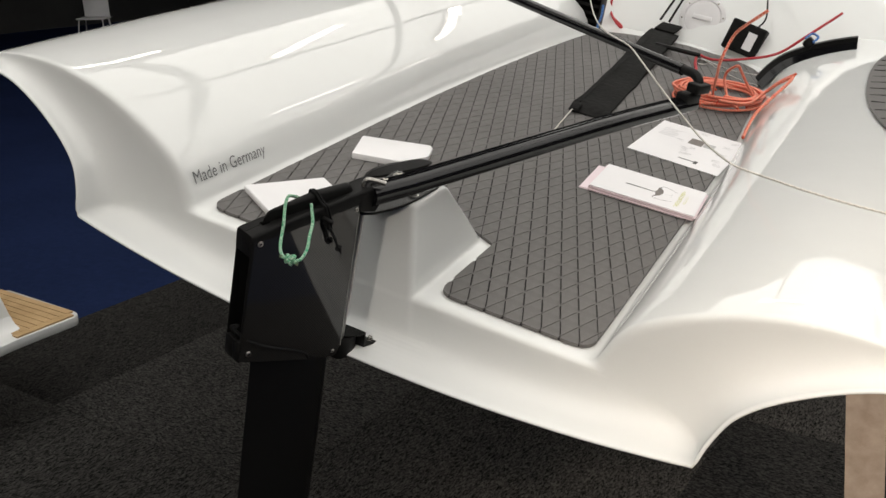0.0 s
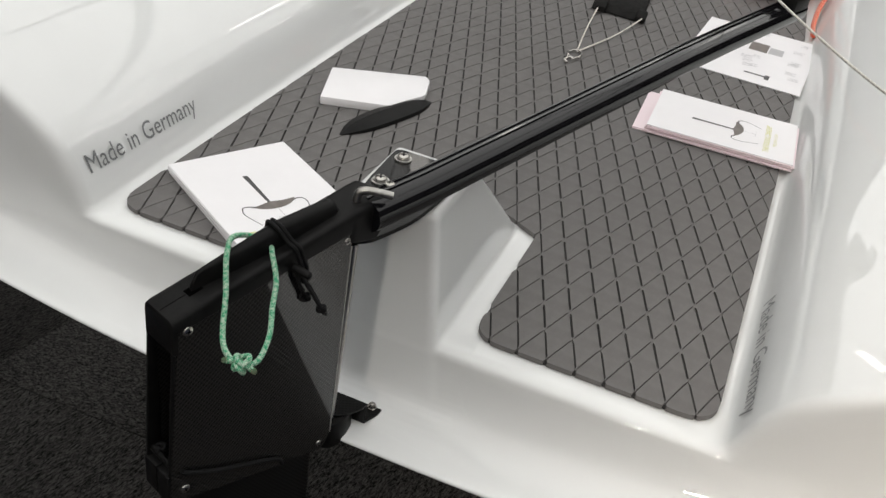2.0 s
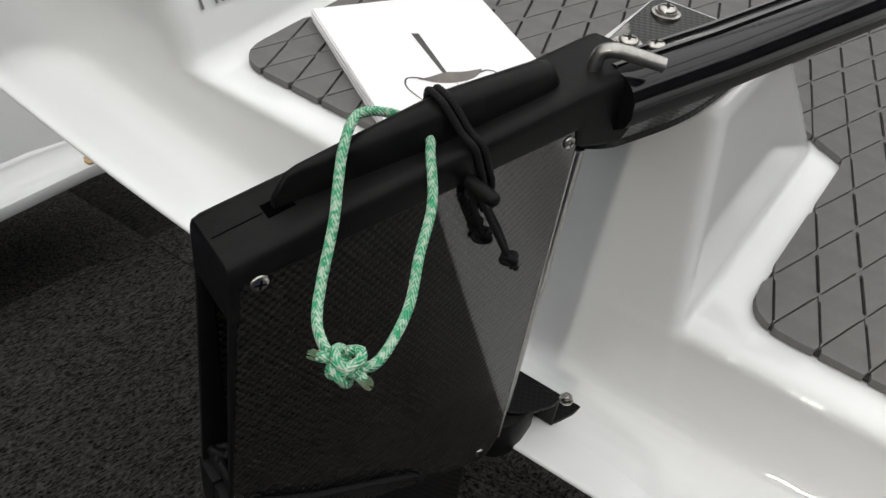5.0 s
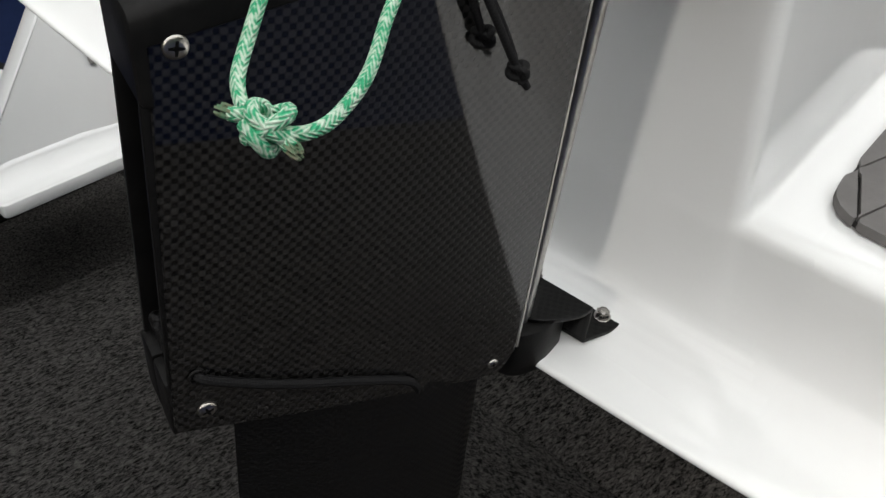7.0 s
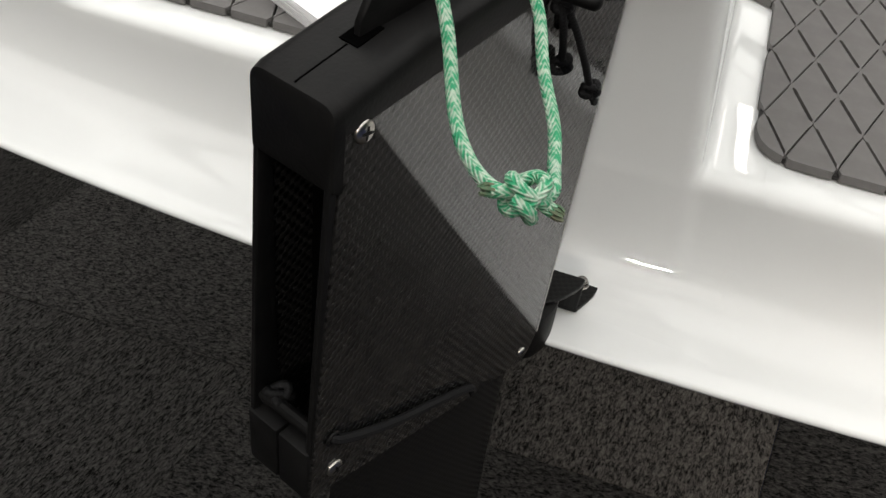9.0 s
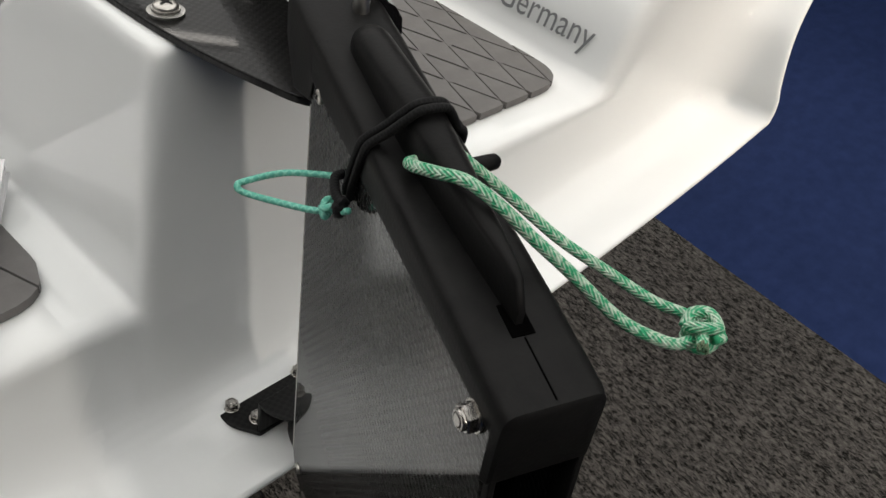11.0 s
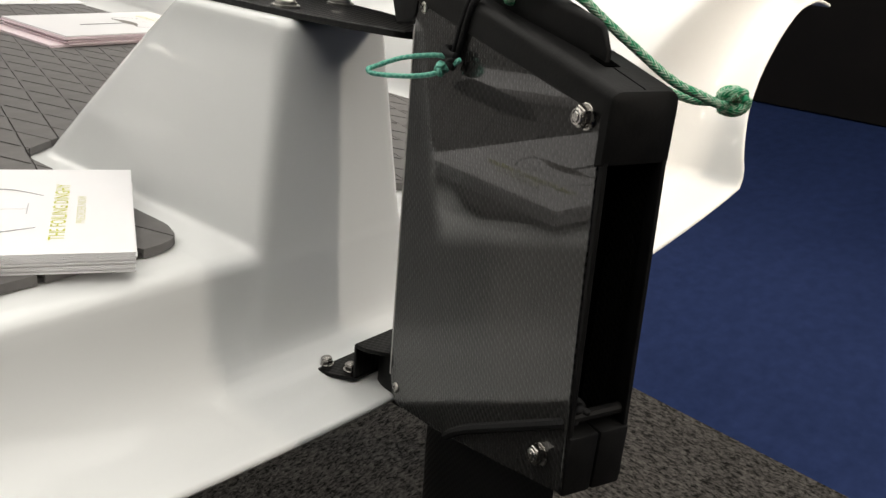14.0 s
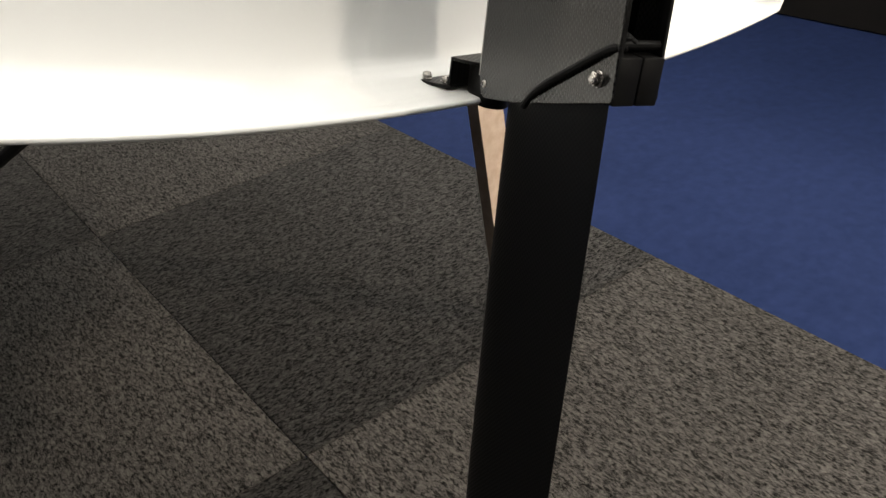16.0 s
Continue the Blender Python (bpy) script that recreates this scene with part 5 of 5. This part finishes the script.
def build_sheet():
    sh = thing("price_sheet", "white A4 sheet with small pictures and lines of print", "sheet", BOAT @ pose(0.137, 0.9170, 0.0072, 0, 0, -3.6))
    part("page", block(0, 0.212, 0, 0.297, 0, 0.0012), PAPER, sh)
    bm = bmesh.new()
    bar(bm, 0.096, 0.168, 0.130, 0.216, 0.0014)
    part("picture", bm, INK_BROWN, sh)
    bm = bmesh.new()
    bar(bm, 0.132, 0.170, 0.158, 0.206, 0.0016)
    part("picture", bm, INK_PALE, sh)
    bm = bmesh.new()
    bar(bm, 0.110, 0.040, 0.150, 0.046, 0.0014)
    bar(bm, 0.146, 0.030, 0.154, 0.052, 0.0014)
    part("picture", bm, INK, sh)
    rnd = random.Random(2)
    lines = []
    for k in range(16):
        x, y = rnd.uniform(0.015, 0.19), rnd.uniform(0.02, 0.27)
        if not (0.1 < x < 0.165 and 0.14 < y < 0.22):
            lines += [(x, y + j * 0.006, min(x + rnd.uniform(0.012, 0.02), 0.205), y + j * 0.006 + 0.0018) for j in range(3)]
    lines += [(0.02, 0.18 + k * 0.008, 0.02 + rnd.uniform(0.03, 0.05), 0.182 + k * 0.008) for k in range(9)]
    for x0, y0, x1, y1 in lines:
        bm = bmesh.new()
        bar(bm, x0, y0, x1, y1, 0.0014)
        part("text_bar", bm, INK_PALE, sh)


build_sheet()


# ---- small things on the pad ----
def build_wedges():
    # white wedge block
    out = rounded([(-0.2727, 0.3762), (-0.1847, 0.4095), (-0.156, 0.4745), (-0.1702, 0.5244), (-0.1811, 0.5354), (-0.3062, 0.4742)], [0.002, 0.005, 0.008, 0.004, 0.003, 0.002], 4)
    bm = prism(out, 0.0070, 0.0190, "z", 0.0009, 2)
    ob = solo("white_block", bm, PAPER, "flat white foil sample block lying on the deck pad", "block", BOAT)
    rows = []
    a, b = Vector((-0.2076, 0.313)), Vector((-0.149, 0.4822))
    d = (b - a)
    s = Vector((-d.y, d.x)).normalized()
    for k in range(13):
        t = k / 12
        hw = 0.0175 * (1 - abs(2 * t - 1) ** 3.2) + 0.0015
        top = 0.0075 + 0.013 * (1 - abs(2 * t - 1) ** 4)
        c = a + d * t
        rows.append([(*(c - s * hw), 0.0070), (*(c - s * hw * 0.95), 0.0070 + (top - 0.007) * 0.4), (*(c + s * hw * 0.1), top), (*(c + s * hw * 0.98), 0.0070 + (top - 0.007) * 0.55), (*(c + s * hw), 0.0070)])
    solo("black_foil_sample", loft(rows), PLASTIC, "black foil tip sample lying beside the white block", "foil sample", BOAT, smooth=30)


build_wedges()


# ---- forward end of the cockpit ----
def build_bag():
    bag = thing("sail_bag", "long flat black cloth bag lying on the deck pad", "bag", BOAT)
    rows = []
    for t in range(25):
        s = t / 24
        cx, cy = -0.011 - 0.076 * s, 1.066 + 1.16 * s
        lift = 0.008 + 0.040 * max(0, s - 0.4) ** 1.6
        hw = 0.050 + 0.004 * s + 0.0012 * math.sin(23 * s) + 0.0010 * math.sin(41 * s)
        th = 0.013 + 0.004 * math.sin(3 + 7 * s) + 0.0014 * math.sin(31 * s) if 0 < t < 24 else 0.005
        hollow = 0.014 if t in (0, 24) else 0.0
        ring = rounded([(-hw, 0), (hw, 0), (hw * 0.985, th * 0.75), (0.55 * hw, th), (0.0, th * 0.93), (-0.5 * hw, th), (-hw * 0.985, th * 0.75)], 0.003, 2)
        rows.append([(cx + x, cy - 0.12 * x + (hollow if t == 0 else -hollow) * (1 - (x / hw) ** 2), lift + z) for x, z in ring])
    part("sleeve", loft(rows), BLACK_CLOTH, bag, smooth=50)
    # folded corners at the near end and the flap at the far one
    for x in (-0.050, 0.026):
        part("corner_fold", block(0, 0.020, -0.010, 0.030, 0.004, 0.016, 0.004, 2), BLACK_CLOTH, bag, m=pose(x, 1.066, 0.006, 8, -6 if x < 0 else 6, 4))
    part("flap", block(-0.036, 0.040, -0.010, 0.085, 0.0, 0.008, 0.003, 2), BLACK_CLOTH, bag, m=pose(-0.088, 2.215, 0.032, 6, 0, -4))
    part("seam", tube([(-0.046, 1.12, 0.022), (-0.102, 2.10, 0.036)], 0.0012, 5), BLACK_CLOTH, bag)
    for x in (-0.022, 0.060):
        part("line", forward(tube(spline([(x, 1.012, 0.018), (x * 0.6 - 0.003, 0.91, 0.011), (-0.004, 0.80, 0.010)], 5), 0.0014, 6)), WHITE_ROPE, bag, "thin pale line")
    bm = tube(spline([(-0.004 + 0.010 * math.cos(a), 0.785 + 0.018 * math.sin(a), 0.011) for a in (k * math.pi / 4 for k in range(8))], 3, True), 0.0018, 7, True)
    tube(spline([(-0.006, 0.768, 0.012), (-0.012, 0.752, 0.012), (-0.004, 0.742, 0.012)], 4), 0.002, 7, bm=bm)
    part("snap_hook", forward(bm), STEEL, bag, "small steel snap hook")
    part("strap", forward(tube([(-0.03, 1.99, 0.07), (-0.02, 2.16, 0.17)], 0.004, 6)), BLACK_CLOTH, bag)
    part("strap", forward(tube([(-0.06, 1.99, 0.07), (-0.04, 2.18, 0.18)], 0.004, 6)), BLACK_CLOTH, bag)


def build_bulkhead_fittings():
    hatch = thing("inspection_hatch", "round white plastic inspection hatch on the bulkhead", "hatch", fore_pose(0.055, 2.110, 0.085, 68, 0, 0))
    part("ring", turned([(0.082, 0.0), (0.082, 0.006), (0.076, 0.009), (0.066, 0.009), (0.064, 0.004)], 40), PAPER, hatch)
    part("lid", turned([(0.063, 0.003), (0.063, 0.008), (0.058, 0.010), (0.03, 0.008), (0.002, 0.008)], 40), PAPER, hatch)
    part("handle", block(-0.034, 0.034, -0.008, 0.008, 0.008, 0.016, 0.003), PAPER, hatch)
    for k in range(8):
        a = k * math.pi / 4 + 0.2
        ob = fasten("screw", hatch, (0.072 * math.cos(a), 0.072 * math.sin(a), 0.009), (0, 0, 1), 0.7, 40 * k)
    box = thing("electronics_box", "small black box with a white label against the bulkhead", "box", fore_pose(0.205, 2.045, 0.016, -14, 8, -6))
    part("case", block(-0.062, 0.062, -0.03, 0.03, 0, 0.105, 0.006, 2), PLASTIC, box)
    part("lid", block(-0.058, 0.058, -0.036, -0.0295, 0.006, 0.099, 0.003, 2), BLACK_CLOTH, box)
    part("label", block(0.008, 0.040, -0.0375, -0.0358, 0.018, 0.078), PAPER, box, "white label")
    part("cable", tube(spline([(0.02, 0.0, 0.10), (0.03, 0.01, 0.14), (0.0, 0.05, 0.2)], 5), 0.003, 7), PLASTIC, box)
    # carbon arch that follows the cockpit side
    arch = thing("carbon_arch", "glossy black carbon fitting arched over the cockpit side", "fitting", BOAT)
    for lift, half, mat, name in ((0.020, 0.036, TILLER_BLACK, "arch_band"), (0.034, 0.016, PLASTIC, "track")):
        rows = []
        idx = list(range(NF + 1, NF + 20))
        for k in idx:
            p, q, r = deck_point(k, 1.98), deck_point(max(k - 1, NF), 1.98), deck_point(k + 1, 1.98)
            d = (r - q).normalized()
            nrm = Vector((-d.z, 0, d.x))
            y = 1.85 + 0.22 * ((k - NF) / 20) ** 0.8
            rows.append([(*(p + nrm * h).xz, y + o) for h, o in ((-0.004, -half), (lift, -half * 0.9), (lift + 0.003, 0), (lift, half * 0.9), (-0.004, half))])
        rows = [[(x, y, z) for x, z, y in r] for r in rows]
        part(name, loft(rows), mat, arch, smooth=40)
    part("block", block(-0.014, 0.014, -0.02, 0.02, 0, 0.03, 0.006, 2), PLASTIC, arch, m=pose(0.39, 1.985, 0.135, 0, 35, 0))
    part("line", tube(spline([(0.385, 1.975, 0.16), (0.40, 1.995, 0.175), (0.42, 1.985, 0.17), (0.41, 1.965, 0.155)], 5), 0.0035, 7), BLUE_ROPE, arch, "blue line tail")
    # mast foot
    foot = thing("mast_foot", "black mast foot with blocks and coloured lines", "mast foot", BOAT @ pose(-0.335, 2.07, 0.0))
    part("body", block(-0.055, 0.045, -0.03, 0.05, 0.005, 0.16, 0.008, 2), PLASTIC, foot)
    for k in range(5):
        part("rib", block(-0.052, 0.042, -0.034, -0.029, 0.02 + k * 0.026, 0.034 + k * 0.026, 0.002, 1), SHADE_BLACK, foot)
    part("line", tube(spline([(0.05, -0.02, 0.10), (0.056, -0.03, 0.06), (0.050, -0.03, 0.03), (0.062, -0.04, 0.012)], 5), 0.004, 7), BLUE_ROPE, foot, "blue line")


def build_lines():
    bm = tube(spline([(-0.256, 2.05, 0.12), (-0.250, 2.045, 0.06), (-0.240, 2.03, 0.035), (-0.19, 2.01, 0.012), (-0.185, 1.98, 0.012), (-0.215, 1.99, 0.03), (-0.243, 2.03, 0.045)], 6), 0.004, 8)
    solo("red_line", forward(bm), RED_ROPE, "looped red line hanging on the bulkhead", "line", BOAT, smooth=180)
    bm = tube(spline([(0.105, 1.86, 0.022), (0.16, 1.84, 0.022), (0.24, 1.90, 0.035), (0.33, 1.92, 0.075), (0.40, 1.95, 0.15), (0.47, 2.05, 0.22)], 6), 0.004, 8)
    tube(spline([(0.105, 1.85, 0.022), (0.120, 1.76, 0.014), (0.135, 1.70, 0.012), (0.125, 1.68, 0.012)], 5), 0.0045, 8, bm=bm)
    solo("red_line", forward(bm), RED_ROPE, "red control line led to the cockpit side", "line", BOAT, smooth=180)
    bm = tube([(-0.02, 1.80, 0.03), (0.12, 1.82, 0.028)], 0.007, 8)
    solo("black_rod", forward(bm), PLASTIC, "short black rod across the pad", "rod", BOAT)
    bm = tube(spline([(0.12, 1.83, 0.02), (0.2, 1.76, 0.014), (0.27, 1.72, 0.012), (0.315, 1.70, 0.016)], 5), 0.0018, 6)
    tube(spline([(0.10, 1.84, 0.02), (0.22, 1.80, 0.014), (0.31, 1.77, 0.03)], 5), 0.0018, 6, bm=bm)
    tube(spline([(0.13 + 0.018 * math.cos(a), 1.80 + 0.03 * math.sin(a), 0.014) for a in (k * math.pi / 4 for k in range(8))], 3, True), 0.002, 6, True, bm=bm)
    solo("wire_shackles", forward(bm), STEEL, "thin steel wires and shackles on the pad", "wire", BOAT, smooth=180)
    # orange sheet in loose coils, drawn tight on the near side
    rnd = random.Random(11)
    pts = []
    for k in range(110):
        a = -0.4 + k * 0.52
        lap = a / (2 * math.pi)
        near = 0.5 - 0.5 * math.sin(a)
        r = 0.90 + (0.16 * math.sin(lap * 2.3) + rnd.uniform(-0.05, 0.05)) * (1.0 - 0.72 * near)
        x, y = 0.116 * r * math.cos(a), 0.165 * r * math.sin(a)
        pts.append((0.228 + x + 0.012 * math.sin(lap * 1.7) + 0.14 * y, 1.575 + y + 0.20 * x, 0.011 + 0.034 * k / 110 * (0.5 + 0.5 * near) + rnd.uniform(0, 0.004)))
    bm = tube(spline(pts, 5), 0.0036, 8)
    tube(spline([(0.24, 1.42, 0.03), (0.16, 1.41, 0.014), (0.118, 1.47, 0.012), (0.118, 1.58, 0.012), (0.15, 1.66, 0.016), (0.21, 1.62, 0.02)], 6), 0.0036, 8, bm=bm)
    # strands thrown up the cockpit side and back down to the pad
    up = [(0.250, 1.435, 0.040), (0.318, 1.500, 0.036), (0.348, 1.560, 0.062), (0.372, 1.560, 0.092), (0.404, 1.540, 0.124)]
    down = [(0.404, 1.540, 0.124), (0.4000, 1.500, 0.116), (0.378, 1.440, 0.086), (0.353, 1.385, 0.046), (0.347, 1.320, 0.018), (0.350, 1.240, 0.013)]
    for d in (0.0, 0.008, -0.008, 0.015):
        tube(spline([(x + d * 0.3, y + d * 2.2, z + abs(d) * 0.3) for x, y, z in up], 6), 0.0036, 8, bm=bm)
    for d in (0.0, 0.007):
        tube(spline([(x + d * 0.3, y - d * 1.6, z + abs(d) * 0.3) for x, y, z in down], 6), 0.0036, 8, bm=bm)
    tube(spline([(0.180, 1.640, 0.016), (0.215, 1.520, 0.026), (0.226, 1.420, 0.075), (0.240, 1.290, 0.140), (0.253, 1.170, 0.200), (0.262, 1.200, 0.255), (0.288, 1.130, 0.295), (0.310, 1.090, 0.322), (0.330, 1.080, 0.345)], 6), 0.0036, 8, bm=bm)
    tube(spline([(0.300, 1.450, 0.026), (0.268, 1.484, 0.032), (0.236, 1.530, 0.070), (0.240, 1.500, 0.105), (0.265, 1.450, 0.136), (0.272, 1.480, 0.124), (0.288, 1.570, 0.075), (0.320, 1.590, 0.034), (0.325, 1.620, 0.020)], 6), 0.0036, 8, bm=bm)
    solo("orange_sheet", bm, ORANGE_ROPE, "orange and white braided sheet coiled loosely on the pad", "rope", BOAT, smooth=180)
    sag = [(-0.32, 1.75, 0.62), (-0.012, 0.89, 0.302), (0.17, 0.62, 0.27), (0.30, 0.40, 0.258), (0.388, 0.230, 0.268), (0.455, 0.150, 0.285), (0.62, 0.120, 0.302), (0.95, 0.18, 0.33)]
    bm = tube(spline([(x - 0.008, y, z + 0.012) for x, y, z in sag], 10), 0.0014, 7)
    solo("white_line", forward(bm), WHITE_ROPE, "thin white line hanging across the cockpit", "line", BOAT, smooth=180)


build_bag()
build_bulkhead_fittings()
build_lines()


# ---- foam pad on the starboard side deck ----
def side_pad():
    bm = bmesh.new()
    rows = []
    for i in range(15):
        row = []
        for j in range(9):
            a = j / 8
            y = 0.96 + 1.12 * i / 14
            inner = 0.585 + 0.075 * abs((y - 1.52) / 0.56) ** 2.6
            x = inner + (0.80 - inner) * a
            k = min(range(NF, len(RIM)), key=lambda q: abs(deck_point(q, y).x - x))
            k2 = k + 1 if deck_point(k, y).x < x and k + 1 < len(RIM) else max(k - 1, NF)
            p, q = deck_point(k, y), deck_point(k2, y)
            t = 0 if abs(q.x - p.x) < 1e-6 else (x - p.x) / (q.x - p.x)
            row.append((x, y, p.z + (q.z - p.z) * t + 0.006))
        rows.append(row)
    loft(rows, wrap=False, bm=bm)
    side = thing("side_pad", "grey grooved foam pad on the side deck", "deck pad", BOAT)
    part("pad_base", bm, FOAM, side, smooth=60)
    for k in range(13):
        y = 1.03 + k * 0.08
        pts = []
        for j in range(8):
            inner = 0.593 + 0.075 * abs((y - 1.52) / 0.56) ** 2.6
            x = inner + (0.79 - inner) * j / 7
            q = min(range(NF, len(RIM)), key=lambda c: abs(deck_point(c, y).x - x))
            pts.append((x, y + 0.05 * j / 7, deck_point(q, y).z + 0.0068))
        # dark tubes laid on the pad stand for shade in its grooves
        part("groove_shade", tube(pts, 0.0012, 5), FOAM_SHADE, side)


side_pad()


# ---- show stand and neighbours ----
def build_stand():
    st = thing("boat_stand", "timber and steel stand carrying the dinghy", "stand")
    rows = [[(x + cx, y + cy, z) for x, y in ((-0.035, -0.015), (0.035, -0.015), (0.035, 0.015), (-0.035, 0.015))] for cx, cy, z in ((0.765, 0.612, 0.0), (0.669, 0.611, 0.95))]
    part("timber_leg", loft(rows), WOOD_LEG, st, "raw timber leg")
    part("cross_beam", block(-0.75, 0.75, -0.04, 0.04, 0.0, 0.06, 0.004, 1), WOOD_LEG, st, m=pose(0.06, 0.70, 0.93, 0, 12, 4))
    part("steel_tube", tube([(-0.085, 0.45, 0.954), (0.060, 2.38, 0.0)], 0.012, 12), PLASTIC, st, "black steel tube")
    part("keel_cradle", block(-0.35, 0.35, -0.05, 0.05, 0.0, 0.10, 0.01, 2), PLASTIC, st, m=pose(0.05, 2.9, 0.80, 0, 10, 4))
    part("steel_tube", tube([(0.3, 2.9, 0.82), (0.35, 2.95, 0.0)], 0.02, 12), PLASTIC, st, "black steel tube")


def build_neighbour():
    """Stern of the next boat on show, with a teak bathing step."""
    nb = thing("neighbour_boat", "white stern of another boat with a teak bathing step", "boat", pose(-0.125, 0.040, -0.012))
    step = [(-1.70, 0.312), (-1.70, 0.700), (-1.672, 0.93), (-1.70, 0.96), (-2.12, 1.02), (-2.30, 0.72), (-2.16, 0.444), (-1.88, 0.335)]
    part("step", prism(rounded(step, [0.02, 0.004, 0.02, 0.02, 0, 0, 0.02, 0.02], 4), 0.335, 0.370, "z", 0.006, 2), GELCOAT, nb, "white moulded bathing step")
    for j in range(8):
        a = 0.004 + j * 0.029
        q = [(-1.735 + 0.1 * a, 0.715 + a), (-1.735 + 0.1 * a + 0.0025, 0.715 + a + 0.026), (-2.14, 0.765 + a + 0.026), (-2.14, 0.765 + a)]
        part("teak_plank", prism(q, 0.3705, 0.376, "z"), TEAK, nb)
    part("teak_frame", prism([(-1.705, 0.708), (-1.682, 0.925), (-1.712, 0.928), (-1.733, 0.712)], 0.3705, 0.376, "z"), TEAK, nb)
    # the transom wall leans away from the step and meets it in a hollow
    def leaning(bm):
        for v in bm.verts:
            v.co.x -= 0.4 * (v.co.z - 0.372)
        return bm

    wall = [(0.268, 0.372), (0.765, 0.372), (0.752, 0.600), (0.765, 0.840), (0.752, 0.840)]
    part("transom", leaning(prism(rounded(wall, [0.004, 0.01, 0.03, 0.004, 0.004], 4), -1.835, -1.775, "x", 0.004, 2)), GELCOAT, nb, "white glossy leaning transom")
    hollow = []
    for y, r in ((0.272, 0.045), (0.40, 0.060), (0.60, 0.060), (0.762, 0.045)):
        ring = [(-1.775 + r - r * math.cos(a * math.pi / 16), y, 0.3703 + r - r * math.sin(a * math.pi / 16)) for a in range(9)]
        hollow.append([(-1.800, y, 0.372 + r), *ring, (-1.800, y, 0.364)])
    part("hollow", leaning(loft(hollow)), GELCOAT, nb, "white hollow between step and transom", smooth=60)
    part("bottom", block(-3.8, -2.2, 0.50, 0.74, 0.372, 0.44, 0.02, 2), GELCOAT, nb, "white glossy hull bottom")
    part("rubbing_pad", leaning(block(-1.777, -1.766, 0.700, 0.757, 0.572, 0.74, 0.006, 2)), GREY_POST, nb, "grey rubbing pad")
    part("keel_pad", block(-3.0, -2.36, 0.50, 0.9, 0.015, 0.345, 0.01, 1), BLACK_CLOTH, nb, "black transport cradle")


def build_backdrop():
    bd = thing("booth_wall", "black booth wall along the blue carpet", "partition", pose(3.085, 0.0, 0.0, 0, 0, -4.6))
    for k in range(-2, 7):
        part("board", block(0, 0.06, k * 1.2 + 0.004, k * 1.2 + 1.196, 0.0, 1.16, 0.003, 1), BLACK_WALL, bd)
    part("top_rail", block(-0.02, 0.08, -2.4, 8.4, 1.16, 1.2, 0.004, 1), BLACK_WALL, bd)
    wall = thing("far_partition", "blue partition wall, coloured dark navy for its shadow, with a grey post", "partition", pose(-11.4, 6.7, 0, 0, 0, 38))
    part("panel", block(-0.03, 0.03, -4.0, 3.55, 0, 2.6), SHADED_BLUE, wall)
    part("post", block(-0.08, 0.08, 3.55, 3.95, 0, 2.6, 0.01, 1), GREY_POST, wall)
    part("panel", block(-0.9, -0.84, 3.9, 9.0, 0, 2.6), BLACK_WALL, wall)
    chair = thing("wire_chair", "white wire-legged chair standing in the next booth", "chair", pose(-12.1, 11.0, 0, 0, 0, 30))
    for x in (-0.25, 0.25):
        for y in (-0.25, 0.25):
            part("leg", tube([(x, y, 0), (x * 0.8, y * 0.8, 0.45)], 0.012, 8), PAPER, chair)
    part("foot_bar", tube([(-0.25, -0.25, 0.02), (0.25, -0.25, 0.02)], 0.012, 8), PAPER, chair)
    part("foot_bar", tube([(-0.25, 0.25, 0.02), (0.25, 0.25, 0.02)], 0.012, 8), PAPER, chair)
    part("seat", block(-0.24, 0.24, -0.24, 0.24, 0.45, 0.48, 0.01, 2), PAPER, chair)
    part("backrest", block(-0.22, 0.22, 0.22, 0.25, 0.48, 0.85, 0.01, 2), PAPER, chair)


# blue board made darker, so its colour carries the shadow on that side
SHADED_BLUE = mottled(material("shaded_blue_board", (0.008, 0.011, 0.03), 0.7), (0.007, 0.010, 0.026), (0.010, 0.013, 0.034), 2.0)
build_stand()
build_neighbour()
build_backdrop()


# ---- pieces of the deck pad ----
build_pad()
